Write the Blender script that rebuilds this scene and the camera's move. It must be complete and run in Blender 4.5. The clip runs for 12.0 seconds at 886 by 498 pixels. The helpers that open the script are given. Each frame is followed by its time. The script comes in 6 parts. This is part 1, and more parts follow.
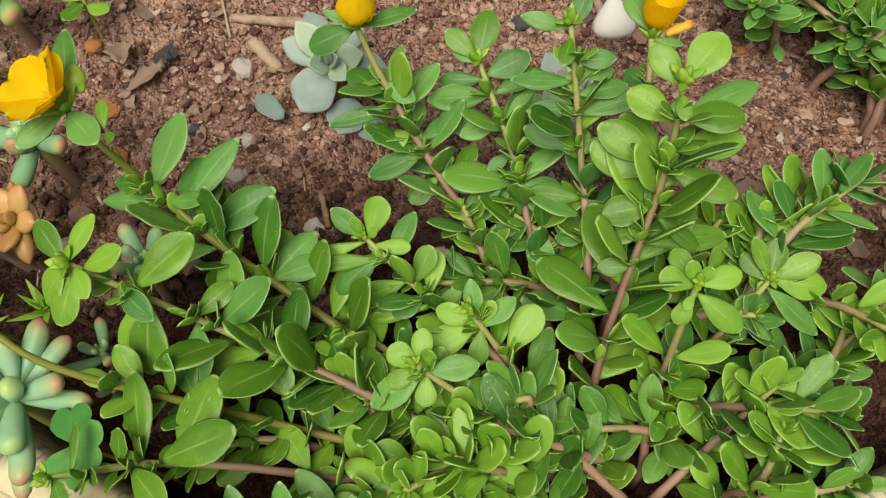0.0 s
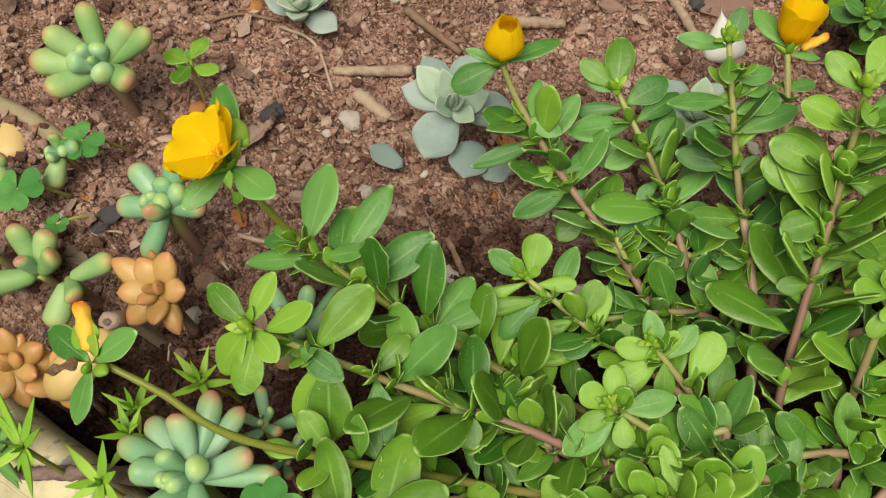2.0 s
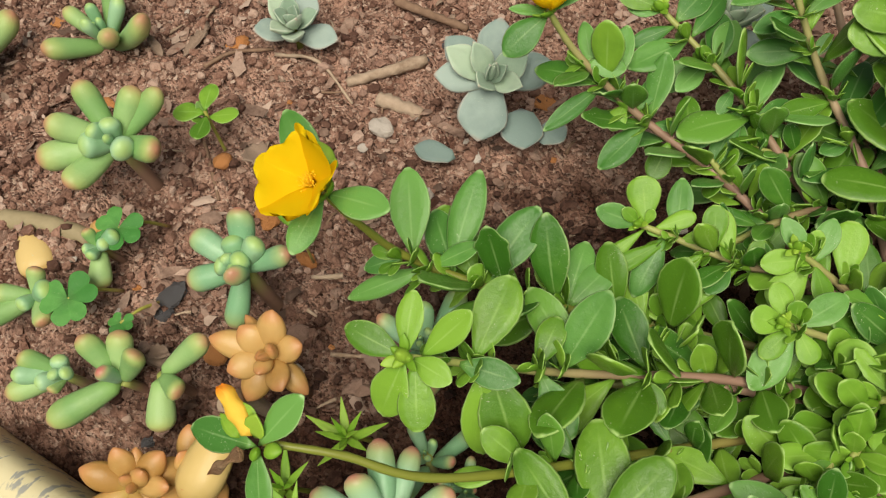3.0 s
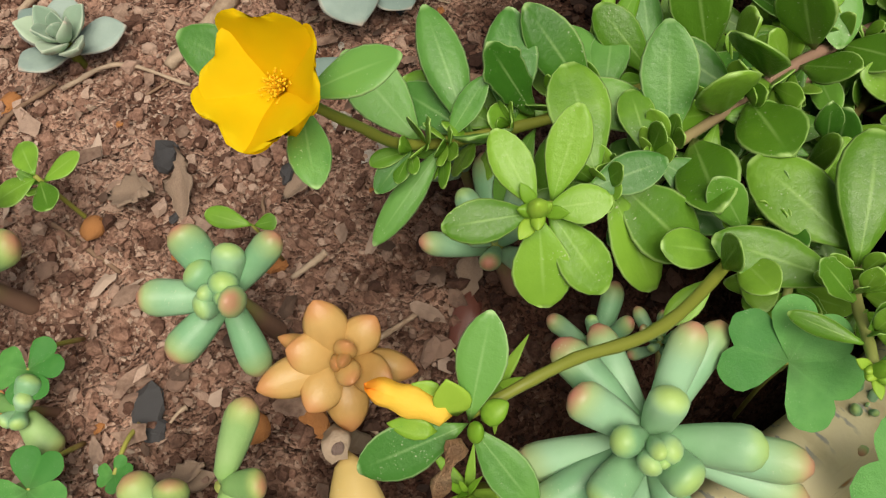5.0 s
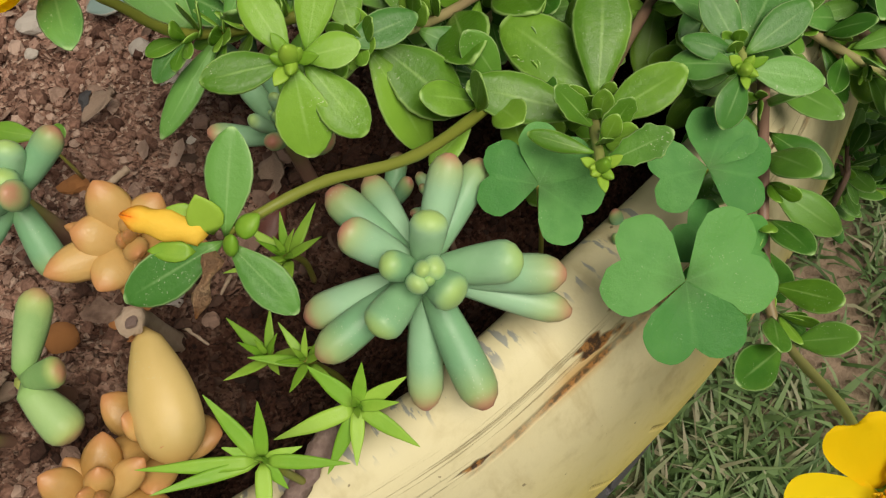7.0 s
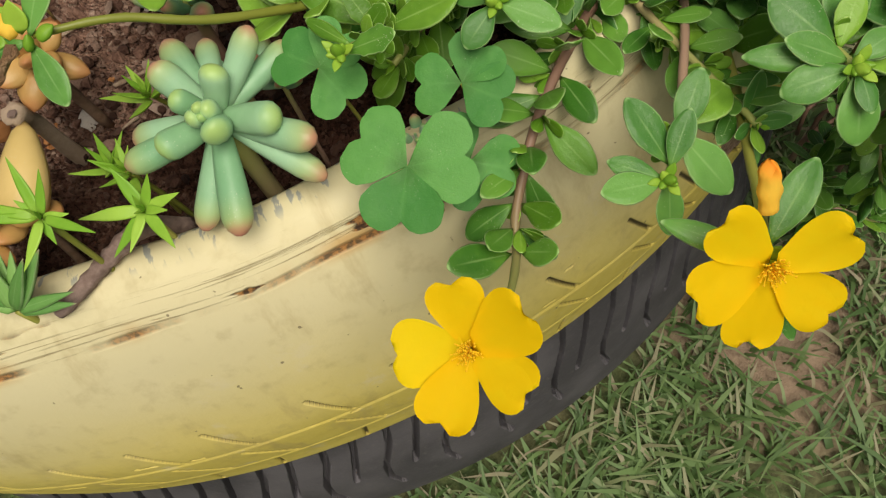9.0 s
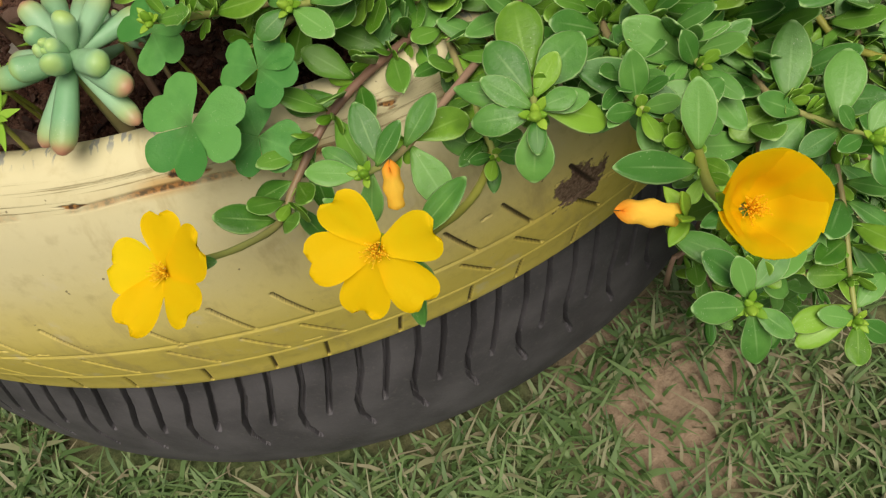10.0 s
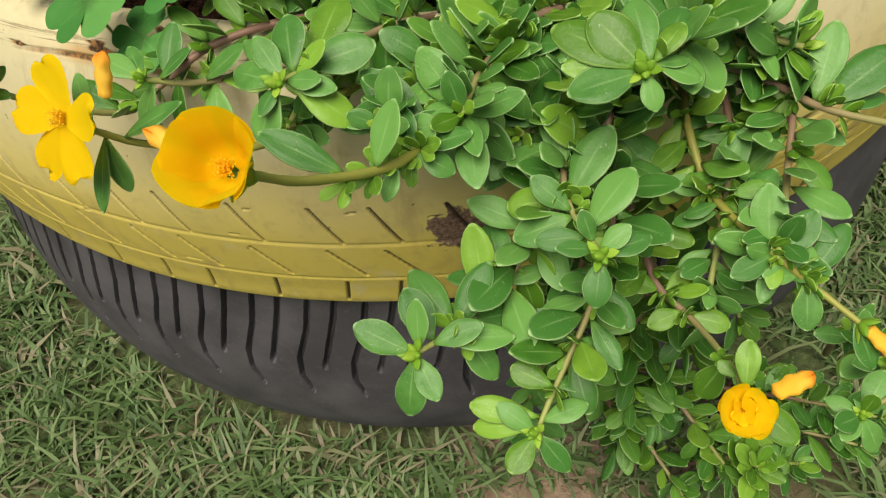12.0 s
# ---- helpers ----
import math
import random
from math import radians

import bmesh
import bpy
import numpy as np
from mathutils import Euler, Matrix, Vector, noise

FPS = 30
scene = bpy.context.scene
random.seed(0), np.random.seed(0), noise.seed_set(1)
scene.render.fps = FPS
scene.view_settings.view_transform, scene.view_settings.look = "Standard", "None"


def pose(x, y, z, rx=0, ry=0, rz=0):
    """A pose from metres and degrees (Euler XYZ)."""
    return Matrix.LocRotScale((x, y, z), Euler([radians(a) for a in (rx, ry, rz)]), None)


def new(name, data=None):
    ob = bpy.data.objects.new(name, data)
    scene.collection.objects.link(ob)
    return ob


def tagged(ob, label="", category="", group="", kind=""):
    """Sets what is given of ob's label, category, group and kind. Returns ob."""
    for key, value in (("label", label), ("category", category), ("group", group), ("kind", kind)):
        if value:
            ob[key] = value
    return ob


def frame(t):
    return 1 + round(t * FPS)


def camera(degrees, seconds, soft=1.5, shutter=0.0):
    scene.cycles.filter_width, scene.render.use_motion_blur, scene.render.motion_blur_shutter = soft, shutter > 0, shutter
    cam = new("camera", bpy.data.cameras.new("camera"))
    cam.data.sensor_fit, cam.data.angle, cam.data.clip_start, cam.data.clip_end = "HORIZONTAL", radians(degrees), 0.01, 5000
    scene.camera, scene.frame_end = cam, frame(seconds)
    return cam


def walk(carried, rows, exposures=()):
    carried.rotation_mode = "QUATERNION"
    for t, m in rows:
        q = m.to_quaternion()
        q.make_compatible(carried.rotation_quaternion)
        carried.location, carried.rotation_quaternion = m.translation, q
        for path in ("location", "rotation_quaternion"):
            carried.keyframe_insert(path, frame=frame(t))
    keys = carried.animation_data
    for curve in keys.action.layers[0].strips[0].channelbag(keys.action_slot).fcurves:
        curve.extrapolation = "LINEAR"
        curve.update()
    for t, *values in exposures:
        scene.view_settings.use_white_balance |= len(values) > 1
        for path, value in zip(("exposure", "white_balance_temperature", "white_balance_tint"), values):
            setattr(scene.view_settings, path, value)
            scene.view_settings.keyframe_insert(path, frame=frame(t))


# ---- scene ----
cam = camera(55.4, 12.0, soft=1.25)
METRES, EYE, TILT, LEAN, TURN = 0.6, 0.55, -62.0, 0.0, 0.0
ROWS = [
    (0.0, 0.0, 0.0, 0.0, 0.0, 0.0, -0.0),
    (0.5, -0.028, -0.011, 0.0082, -0.51, 2.65, 0.79),
    (1.0, -0.0463, -0.0064, 0.0132, -0.94, 3.51, 1.3),
    (1.5, -0.0605, 0.0101, 0.0108, -1.35, 3.79, 2.58),
    (2.0, -0.1056, 0.0216, -0.0063, -1.95, 4.05, 4.89),
    (2.5, -0.1552, 0.0364, -0.0025, -2.32, 4.3, 12.09),
    (4.5, -0.245, 0.1618, 0.022, -15.53, -1.44, 52.08),
    (5.0, -0.272, 0.1803, 0.026, -22.6, -6.95, 57.09),
    (5.5, -0.263, 0.182, 0.021, -34.12, -16.46, 60.93),
    (6.0, -0.2672, 0.1833, 0.0159, -39.84, -21.17, 62.29),
    (6.5, -0.2889, 0.1783, -0.0021, -40.98, -22.1, 62.15),
    (7.0, -0.3031, 0.1676, -0.0291, -39.45, -20.7, 60.79),
    (7.5, -0.3013, 0.1455, -0.0648, -34.34, -16.4, 58.39),
    (9.5, -0.2614, 0.0495, -0.2195, -12.79, 0.65, 44.14),
    (10.0, -0.2123, 0.0103, -0.2823, -9.86, 4.2, 36.65),
    (10.5, -0.1708, -0.0049, -0.3065, -6.26, 7.07, 30.35),
    (11.0, -0.1534, -0.0203, -0.344, -2.24, 10.26, 22.44),
    (11.5, -0.0909, -0.0179, -0.3759, -1.52, 12.56, 15.2),
    (12.0, -0.0295, -0.0127, -0.4014, 0.95, 13.17, 8.59),
]
walk(cam, [(t, pose(0, 0, EYE, TILT, LEAN, TURN) @ pose(METRES * x, METRES * y, METRES * z, 90 + pitch, roll, yaw)) for t, x, y, z, yaw, pitch, roll in ROWS],
     [(0.0, 0.08), (2.7, 0.05), (4.5, 0.05), (6.0, 0.0), (7.5, -0.25), (9.5, -0.08), (10.5, -0.07), (11.2, -0.03), (12.0, 0.14)])

# ---- light: a bright, thinly clouded sky ----
world = bpy.data.worlds.new("sky")
scene.world = world
world.use_nodes = True
sky = world.node_tree.nodes.new("ShaderNodeTexSky")
sky.sky_type = "NISHITA"
sky.sun_disc = False
sky.sun_elevation, sky.sun_rotation = radians(64), radians(200)
sky.air_density, sky.dust_density, sky.ozone_density = 1.0, 3.0, 0.6
grey = world.node_tree.nodes.new("ShaderNodeHueSaturation")
grey.inputs["Saturation"].default_value = 0.12
world.node_tree.links.new(sky.outputs[0], grey.inputs["Color"])
world.node_tree.links.new(grey.outputs[0], world.node_tree.nodes["Background"].inputs[0])
world.node_tree.nodes["Background"].inputs[1].default_value = 0.056
sun = new("sun", bpy.data.lights.new("sun", "SUN"))
sun.data.energy, sun.data.angle, sun.data.color = 4.0, radians(40), (1.0, 0.92, 0.75)
sun.matrix_world = pose(0, 0, 3, 26, 0, -20)

# ---- materials ----
def nodes_of(name):
    m = bpy.data.materials.new(name)
    m.use_nodes = True
    t = m.node_tree
    return m, t, t.nodes["Principled BSDF"]


def add(t, kind, inputs=(), **props):
    n = t.nodes.new("ShaderNode" + kind)
    for k, v in props.items():
        setattr(n, k, v)
    for k, v in dict(inputs).items():
        if hasattr(v, "is_output"):
            t.links.new(v, n.inputs[k])
        else:
            n.inputs[k].default_value = v
    return n


def mixed(t, fac, a, b, blend="MIX"):
    n = t.nodes.new("ShaderNodeMix")
    n.data_type, n.blend_type = "RGBA", blend
    for i, v in ((0, fac), (6, a), (7, b)):
        if hasattr(v, "is_output"):
            t.links.new(v, n.inputs[i])
        else:
            n.inputs[i].default_value = v if i == 0 else (*v, 1)
    return n.outputs[2]


def sums(t, op, a, b=0.0):
    return add(t, "Math", {0: a, 1: b}, operation=op).outputs[0]


def ramp(t, v, lo, hi, out_lo=0.0, out_hi=1.0):
    return add(t, "MapRange", {0: v, 1: lo, 2: hi, 3: out_lo, 4: out_hi}, interpolation_type="SMOOTHSTEP").outputs[0]


def grain(t, vector, scale, detail=3.0, rough=0.55, w=None):
    if w is None:
        return add(t, "TexNoise", {"Vector": vector, "Scale": scale, "Detail": detail, "Roughness": rough}).outputs[0]
    return add(t, "TexNoise", {"Vector": vector, "Scale": scale, "Detail": detail, "Roughness": rough, "W": w}, noise_dimensions="4D").outputs[0]


def bump(t, bsdf, height, strength, distance):
    n = add(t, "Bump", {"Height": height, "Strength": strength, "Distance": distance})
    t.links.new(n.outputs[0], bsdf.inputs["Normal"])


def leaf_material(name, dark, light, edge=None, tip=None, tip_from=0.8, rough=0.42, glow=0.22, rib=0.0, vein=None, spots=0.0, spec=0.4, wax=0.0, base=None, relief=0.1, blush=None):
    """Plant skin: two greens mixed by grain and from leaf to leaf, a paler margin, a midrib, a tinted tip; some light passes through."""
    m, t, p = nodes_of(name)
    uv = add(t, "SeparateXYZ", {0: add(t, "UVMap").outputs[0]})
    along, across = uv.outputs[0], sums(t, "MULTIPLY", sums(t, "ABSOLUTE", sums(t, "SUBTRACT", uv.outputs[1], 0.5)), 2.0)
    info = add(t, "ObjectInfo").outputs["Random"]
    place = add(t, "TexCoord").outputs["Object"]
    w = sums(t, "MULTIPLY", info, 40.0)
    soft, fine = grain(t, place, 2.6, 3.0, 0.55, w), grain(t, place, 26.0, 4.0, 0.65, w)
    fac = sums(t, "ADD", sums(t, "MULTIPLY", soft, 0.75), sums(t, "SUBTRACT", sums(t, "MULTIPLY", info, 0.8), 0.32))
    colour = mixed(t, ramp(t, fac, 0.15, 0.8), dark, light)
    colour = mixed(t, ramp(t, fine, 0.5, 0.8, 0.0, 0.18), colour, light)
    if base:
        colour = mixed(t, ramp(t, along, 0.0, 0.35, 0.75, 0.0), colour, base)
    if rib:
        line = sums(t, "MULTIPLY", ramp(t, across, 0.0, 0.1, 1.0, 0.0), ramp(t, along, 0.55, 0.95, 1.0, 0.0))
        colour = mixed(t, sums(t, "MULTIPLY", line, rib), colour, edge or light)
    if edge:
        rim = sums(t, "MULTIPLY", sums(t, "MAXIMUM", ramp(t, across, 0.88, 0.97), ramp(t, along, 0.945, 0.99)), ramp(t, soft, 0.25, 0.6, 0.3, 0.85))
        colour = mixed(t, rim, colour, edge)
    if tip:
        reach = sums(t, "ADD", along, sums(t, "MULTIPLY", sums(t, "SUBTRACT", soft, 0.5), 0.22))
        if blush:
            colour = mixed(t, ramp(t, reach, 0.62, 0.94, 0.0, 0.75), colour, blush)
        colour = mixed(t, ramp(t, reach, tip_from, 1.06, 0.0, 0.9), colour, tip)
    if spots:
        speck = ramp(t, grain(t, place, 48.0, 2.0, 0.5, w), 0.65, 0.7)
        patch = ramp(t, grain(t, place, 3.0, 1.0, 0.5, sums(t, "ADD", w, 9.0)), 0.5, 0.68)
        colour = mixed(t, sums(t, "MULTIPLY", sums(t, "MULTIPLY", speck, patch), spots), colour, (0.6, 0.64, 0.46))
    t.links.new(colour, p.inputs["Base Color"])
    t.links.new(ramp(t, fine, 0.3, 0.7, rough - 0.06, rough + 0.1), p.inputs["Roughness"])
    p.inputs["Specular IOR Level"].default_value = spec
    if wax:
        p.inputs["Sheen Weight"].default_value, p.inputs["Sheen Roughness"].default_value = wax, 0.5
    bump(t, p, sums(t, "ADD", soft, sums(t, "MULTIPLY", fine, 0.3)), relief, 0.05)
    if glow:
        through_leaf = add(t, "BsdfTranslucent", {0: mixed(t, 0.5, colour, light)})
        mix = add(t, "MixShader", {0: glow, 1: p.outputs[0], 2: through_leaf.outputs[0]})
        t.links.new(mix.outputs[0], t.nodes["Material Output"].inputs[0])
    return m


def damp_shade(t, place, colour):
    """Watered earth, with shade among the plants put into its colour: darker and redder over the planted half of the
    bed, with a ragged edge to the dry half.
    """
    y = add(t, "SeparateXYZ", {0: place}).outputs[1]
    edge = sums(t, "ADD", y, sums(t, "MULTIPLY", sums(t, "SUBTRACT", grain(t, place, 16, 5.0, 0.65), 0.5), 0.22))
    wet_shade = mixed(t, 1.0, colour, (0.18, 0.135, 0.12), "MULTIPLY")
    return mixed(t, ramp(t, edge, 0.13, 0.185, 1.0, 0.0), colour, wet_shade)


def plain_material(name, dark, light, scale=200.0, rough=0.8, relief=0.4, depth=0.001, island=False, third=None, spec=0.3):
    """Earthy or woody surface in metres: two or three colours, grain at two scales, relief."""
    m, t, p = nodes_of(name)
    place = add(t, "TexCoord").outputs["Object"]
    big, fine = grain(t, place, scale * 0.18, 3.0), grain(t, place, scale, 5.0, 0.65)
    pick = add(t, "NewGeometry").outputs["Random Per Island"] if island else add(t, "ObjectInfo").outputs["Random"]
    fac = sums(t, "ADD", sums(t, "MULTIPLY", big, 0.5), sums(t, "SUBTRACT", sums(t, "MULTIPLY", fine, 0.7), 0.1))
    colour = mixed(t, ramp(t, fac, 0.2, 0.8), dark, light)
    if third:
        colour = mixed(t, ramp(t, pick, 0.62, 1.0, 0.0, 0.85), colour, third)
        colour = mixed(t, ramp(t, pick, 0.4, 0.0, 0.0, 0.85), colour, [v * 0.55 for v in dark])
        colour = damp_shade(t, place, colour)
    else:
        colour = mixed(t, ramp(t, pick, 0.0, 1.0, 0.0, 0.5), colour, light)
    t.links.new(colour, p.inputs["Base Color"])
    p.inputs["Roughness"].default_value, p.inputs["Specular IOR Level"].default_value = rough, spec
    bump(t, p, fine, relief, depth)
    return m


LEAF_OLD = leaf_material("leaf_old", (0.04, 0.14, 0.013), (0.12, 0.28, 0.035), (0.36, 0.54, 0.2), rib=0.3, spots=0.8, rough=0.38, glow=0.06, base=(0.1, 0.24, 0.03), spec=0.32)
LEAF_BLUE = leaf_material("leaf_grey_green", (0.052, 0.17, 0.026), (0.135, 0.315, 0.064), (0.38, 0.57, 0.24), rib=0.25, spots=0.6, rough=0.38, glow=0.06, base=(0.15, 0.31, 0.06), spec=0.32)
LEAF_MID = leaf_material("leaf_green", (0.075, 0.19, 0.013), (0.205, 0.39, 0.038), (0.4, 0.6, 0.18), rib=0.3, spots=0.6, rough=0.36, glow=0.08, base=(0.15, 0.33, 0.035), spec=0.34)
LEAF_YOUNG = leaf_material("leaf_young", (0.115, 0.275, 0.016), (0.235, 0.45, 0.045), (0.42, 0.62, 0.16), rib=0.25, spots=0.3, glow=0.16)
LEAF_TIP = leaf_material("leaf_bud_green", (0.2, 0.4, 0.03), (0.36, 0.56, 0.06), glow=0.25)
STEM = leaf_material("stem_skin", (0.21, 0.12, 0.085), (0.37, 0.235, 0.17), tip=(0.32, 0.38, 0.09), tip_from=0.4, rough=0.5, glow=0.0)
STEM_GREEN = leaf_material("stem_green", (0.19, 0.21, 0.03), (0.34, 0.33, 0.07), base=(0.3, 0.18, 0.09), rough=0.45, glow=0.0)
PETAL = leaf_material("petal_yellow", (1.0, 0.74, 0.006), (1.0, 0.82, 0.012), rough=0.6, glow=0.6, spec=0.15, relief=0.1)
STAMEN = leaf_material("stamen_orange", (1.0, 0.6, 0.008), (1.0, 0.72, 0.02), rough=0.7, glow=0.35)
BEAN_FRESH = leaf_material("bean_leaf_fresh", (0.22, 0.43, 0.22), (0.37, 0.59, 0.36), tip=(0.43, 0.6, 0.16), tip_from=0.8, rough=0.4, glow=0.12, wax=0.04, spots=0.5, relief=0.05)
PETAL_OLD = leaf_material("petal_faded", (0.95, 0.53, 0.02), (1.0, 0.66, 0.08), tip=(1.0, 0.26, 0.004), tip_from=0.66, rough=0.7, glow=0.3, relief=0.15)
HUSK = leaf_material("withered_petal", (0.45, 0.22, 0.1), (0.8, 0.55, 0.33), tip=(0.62, 0.2, 0.04), rough=0.9, glow=0.0, relief=0.9)
BEAN = leaf_material("bean_leaf_skin", (0.2, 0.41, 0.215), (0.35, 0.57, 0.36), tip=(0.56, 0.12, 0.13), tip_from=0.83, rough=0.4, glow=0.12, wax=0.04, base=(0.26, 0.46, 0.2), spots=0.5, relief=0.05, blush=(0.4, 0.48, 0.17))
BEAN_GREEN = leaf_material("bean_leaf_green", (0.2, 0.38, 0.12), (0.34, 0.51, 0.2), tip=(0.52, 0.16, 0.13), tip_from=0.84, rough=0.48, glow=0.1, wax=0.05, base=(0.25, 0.45, 0.12), spots=0.2, blush=(0.42, 0.48, 0.15))
AMBER = leaf_material("amber_leaf_skin", (0.46, 0.25, 0.07), (0.66, 0.42, 0.15), tip=(0.6, 0.26, 0.11), tip_from=0.68, rough=0.36, glow=0.22, base=(0.55, 0.43, 0.12), spots=0.3, spec=0.5, blush=(0.66, 0.36, 0.12))
BULB = leaf_material("yellow_fat_leaf", (0.56, 0.4, 0.12), (0.72, 0.53, 0.22), tip=(0.6, 0.33, 0.09), tip_from=0.8, rough=0.4, glow=0.14, spots=0.6, relief=0.05)
CHALK = leaf_material("chalky_leaf", (0.26, 0.37, 0.27), (0.42, 0.53, 0.39), (0.52, 0.58, 0.46), tip=(0.5, 0.38, 0.32), tip_from=0.95, rough=0.62, glow=0.05, wax=0.15, relief=0.08, spots=0.3)
CHALK_OLD = leaf_material("chalky_leaf_old", (0.17, 0.24, 0.22), (0.31, 0.39, 0.35), (0.5, 0.48, 0.42), tip=(0.45, 0.3, 0.25), tip_from=0.9, rough=0.62, glow=0.03, wax=0.15, relief=0.1, spots=0.4)
PALE = leaf_material("bleached_leaf", (0.5, 0.5, 0.45), (0.68, 0.67, 0.63), tip=(0.52, 0.36, 0.27), tip_from=0.86, rough=0.6, glow=0.15, relief=0.08)
CLOVER = leaf_material("clover_green", (0.055, 0.215, 0.04), (0.12, 0.33, 0.075), (0.13, 0.35, 0.085), rough=0.5, glow=0.14, rib=0.25, base=(0.06, 0.16, 0.035), relief=0.16, spots=0.5, spec=0.25)
BLADE = leaf_material("star_leaf_green", (0.2, 0.42, 0.03), (0.36, 0.58, 0.07), rough=0.45, glow=0.2, base=(0.3, 0.5, 0.06))
BLADE_DULL = leaf_material("stout_sedum_leaf", (0.11, 0.26, 0.06), (0.2, 0.38, 0.1), (0.3, 0.46, 0.2), tip=(0.34, 0.2, 0.16), tip_from=0.9, rough=0.45, glow=0.08, rib=0.3)
STEM_PALE = plain_material("creeping_stem_bark", (0.15, 0.115, 0.06), (0.33, 0.27, 0.16), 300, 0.7, 0.4)
TWIG = plain_material("dry_twig", (0.2, 0.13, 0.085), (0.46, 0.35, 0.26), 420, 0.85, 0.5)
DARK_TWIG = plain_material("brown_twig", (0.13, 0.075, 0.05), (0.28, 0.18, 0.12), 420, 0.85, 0.5)
BARK = plain_material("grey_stem_bark", (0.1, 0.06, 0.05), (0.32, 0.23, 0.2), 420, 0.85, 0.6)
DRY_LEAF = plain_material("dry_leaf", (0.14, 0.085, 0.06), (0.34, 0.25, 0.19), 260, 0.85, 0.4)
FLAKE = plain_material("bark_flakes", (0.13, 0.075, 0.055), (0.42, 0.285, 0.22), 500, 0.85, 0.5, island=True, third=(0.47, 0.35, 0.285))
STONE = plain_material("red_stone", (0.18, 0.1, 0.075), (0.4, 0.26, 0.2), 300, 0.8, 0.6)
WHITE_STONE = plain_material("pale_stone", (0.36, 0.3, 0.26), (0.62, 0.56, 0.5), 300, 0.75, 0.5)
ORANGE_STONE = plain_material("orange_pebble", (0.36, 0.13, 0.04), (0.55, 0.25, 0.09), 500, 0.8, 0.6)
BLACK_STONE = plain_material("dark_slate", (0.022, 0.022, 0.026), (0.08, 0.075, 0.08), 300, 0.6, 0.5, spec=0.5)
CLOD = plain_material("soil_crumbs", (0.11, 0.047, 0.032), (0.43, 0.25, 0.185), 900, 0.92, 0.9, island=True, third=(0.54, 0.385, 0.31))


def soil_material():
    """Crumbly earth: grains of two sizes, each of its own brown, the shade of the gaps painted dark, over damp and dry
    patches.
    """
    m, t, p = nodes_of("red_brown_soil")
    place = add(t, "TexCoord").outputs["Object"]
    warp = add(t, "VectorMath", {0: place, 1: add(t, "VectorMath", {0: add(t, "TexNoise", {"Vector": place, "Scale": 160.0, "Detail": 2.0}).outputs[1], 1: (0.0032, 0.0032, 0.0032)}, operation="MULTIPLY").outputs[0]}, operation="ADD").outputs[0]
    big, mid, fine = grain(t, place, 14, 4.0), grain(t, place, 90, 4.0, 0.6), grain(t, place, 900, 4.0, 0.7)
    lumps = add(t, "TexVoronoi", {"Vector": warp, "Scale": 420.0, "Randomness": 1.0})
    grains = add(t, "TexVoronoi", {"Vector": warp, "Scale": 900.0, "Randomness": 1.0})
    shade = add(t, "SeparateColor", {0: lumps.outputs["Color"]}).outputs[0]
    speck = add(t, "SeparateColor", {0: grains.outputs["Color"]}).outputs[1]
    colour = mixed(t, ramp(t, mid, 0.3, 0.62), (0.12, 0.056, 0.039), (0.5, 0.3, 0.225))
    colour = mixed(t, ramp(t, big, 0.42, 0.62, 0.0, 0.45), colour, (0.16, 0.08, 0.056))
    colour = mixed(t, ramp(t, shade, 0.55, 1.0, 0.0, 0.35), colour, (0.54, 0.37, 0.29))
    colour = mixed(t, ramp(t, speck, 0.75, 1.0, 0.0, 0.75), colour, (0.6, 0.44, 0.35))
    colour = mixed(t, ramp(t, speck, 0.25, 0.0, 0.0, 0.7), colour, (0.045, 0.018, 0.013))
    # crevice shade as colour: near-black where the fine grain dips
    colour = mixed(t, ramp(t, fine, 0.46, 0.36, 0.0, 0.85), colour, (0.04, 0.016, 0.011))
    colour = damp_shade(t, place, colour)
    t.links.new(colour, p.inputs["Base Color"])
    p.inputs["Roughness"].default_value, p.inputs["Specular IOR Level"].default_value = 0.95, 0.15
    round_lumps = sums(t, "MULTIPLY", lumps.outputs["Distance"], -1.0)
    round_grains = sums(t, "MULTIPLY", grains.outputs["Distance"], -0.5)
    bump(t, p, sums(t, "ADD", sums(t, "ADD", round_lumps, round_grains), sums(t, "MULTIPLY", fine, 0.4)), 1.0, 0.0022)
    return m


def turf_material():
    m, t, p = nodes_of("turf_earth")
    place = add(t, "TexCoord").outputs["Object"]
    big, fine = grain(t, place, 9, 4.0), grain(t, place, 160, 4.0)
    colour = mixed(t, ramp(t, fine, 0.3, 0.7), (0.035, 0.055, 0.016), (0.1, 0.125, 0.045))
    colour = mixed(t, ramp(t, big, 0.5, 0.72, 0.0, 0.6), colour, (0.14, 0.095, 0.06))
    apart = add(t, "VectorMath", {0: place, 1: (0.03, -0.035, 0.0)}, operation="DISTANCE").outputs[1]
    ragged = sums(t, "ADD", apart, sums(t, "MULTIPLY", big, 0.06))
    colour = mixed(t, ramp(t, ragged, 0.07, 0.13, 0.85, 0.0), colour, mixed(t, fine, (0.17, 0.11, 0.075), (0.42, 0.3, 0.22)))
    t.links.new(colour, p.inputs["Base Color"])
    p.inputs["Roughness"].default_value = 0.95
    bump(t, p, fine, 0.8, 0.004)
    return m


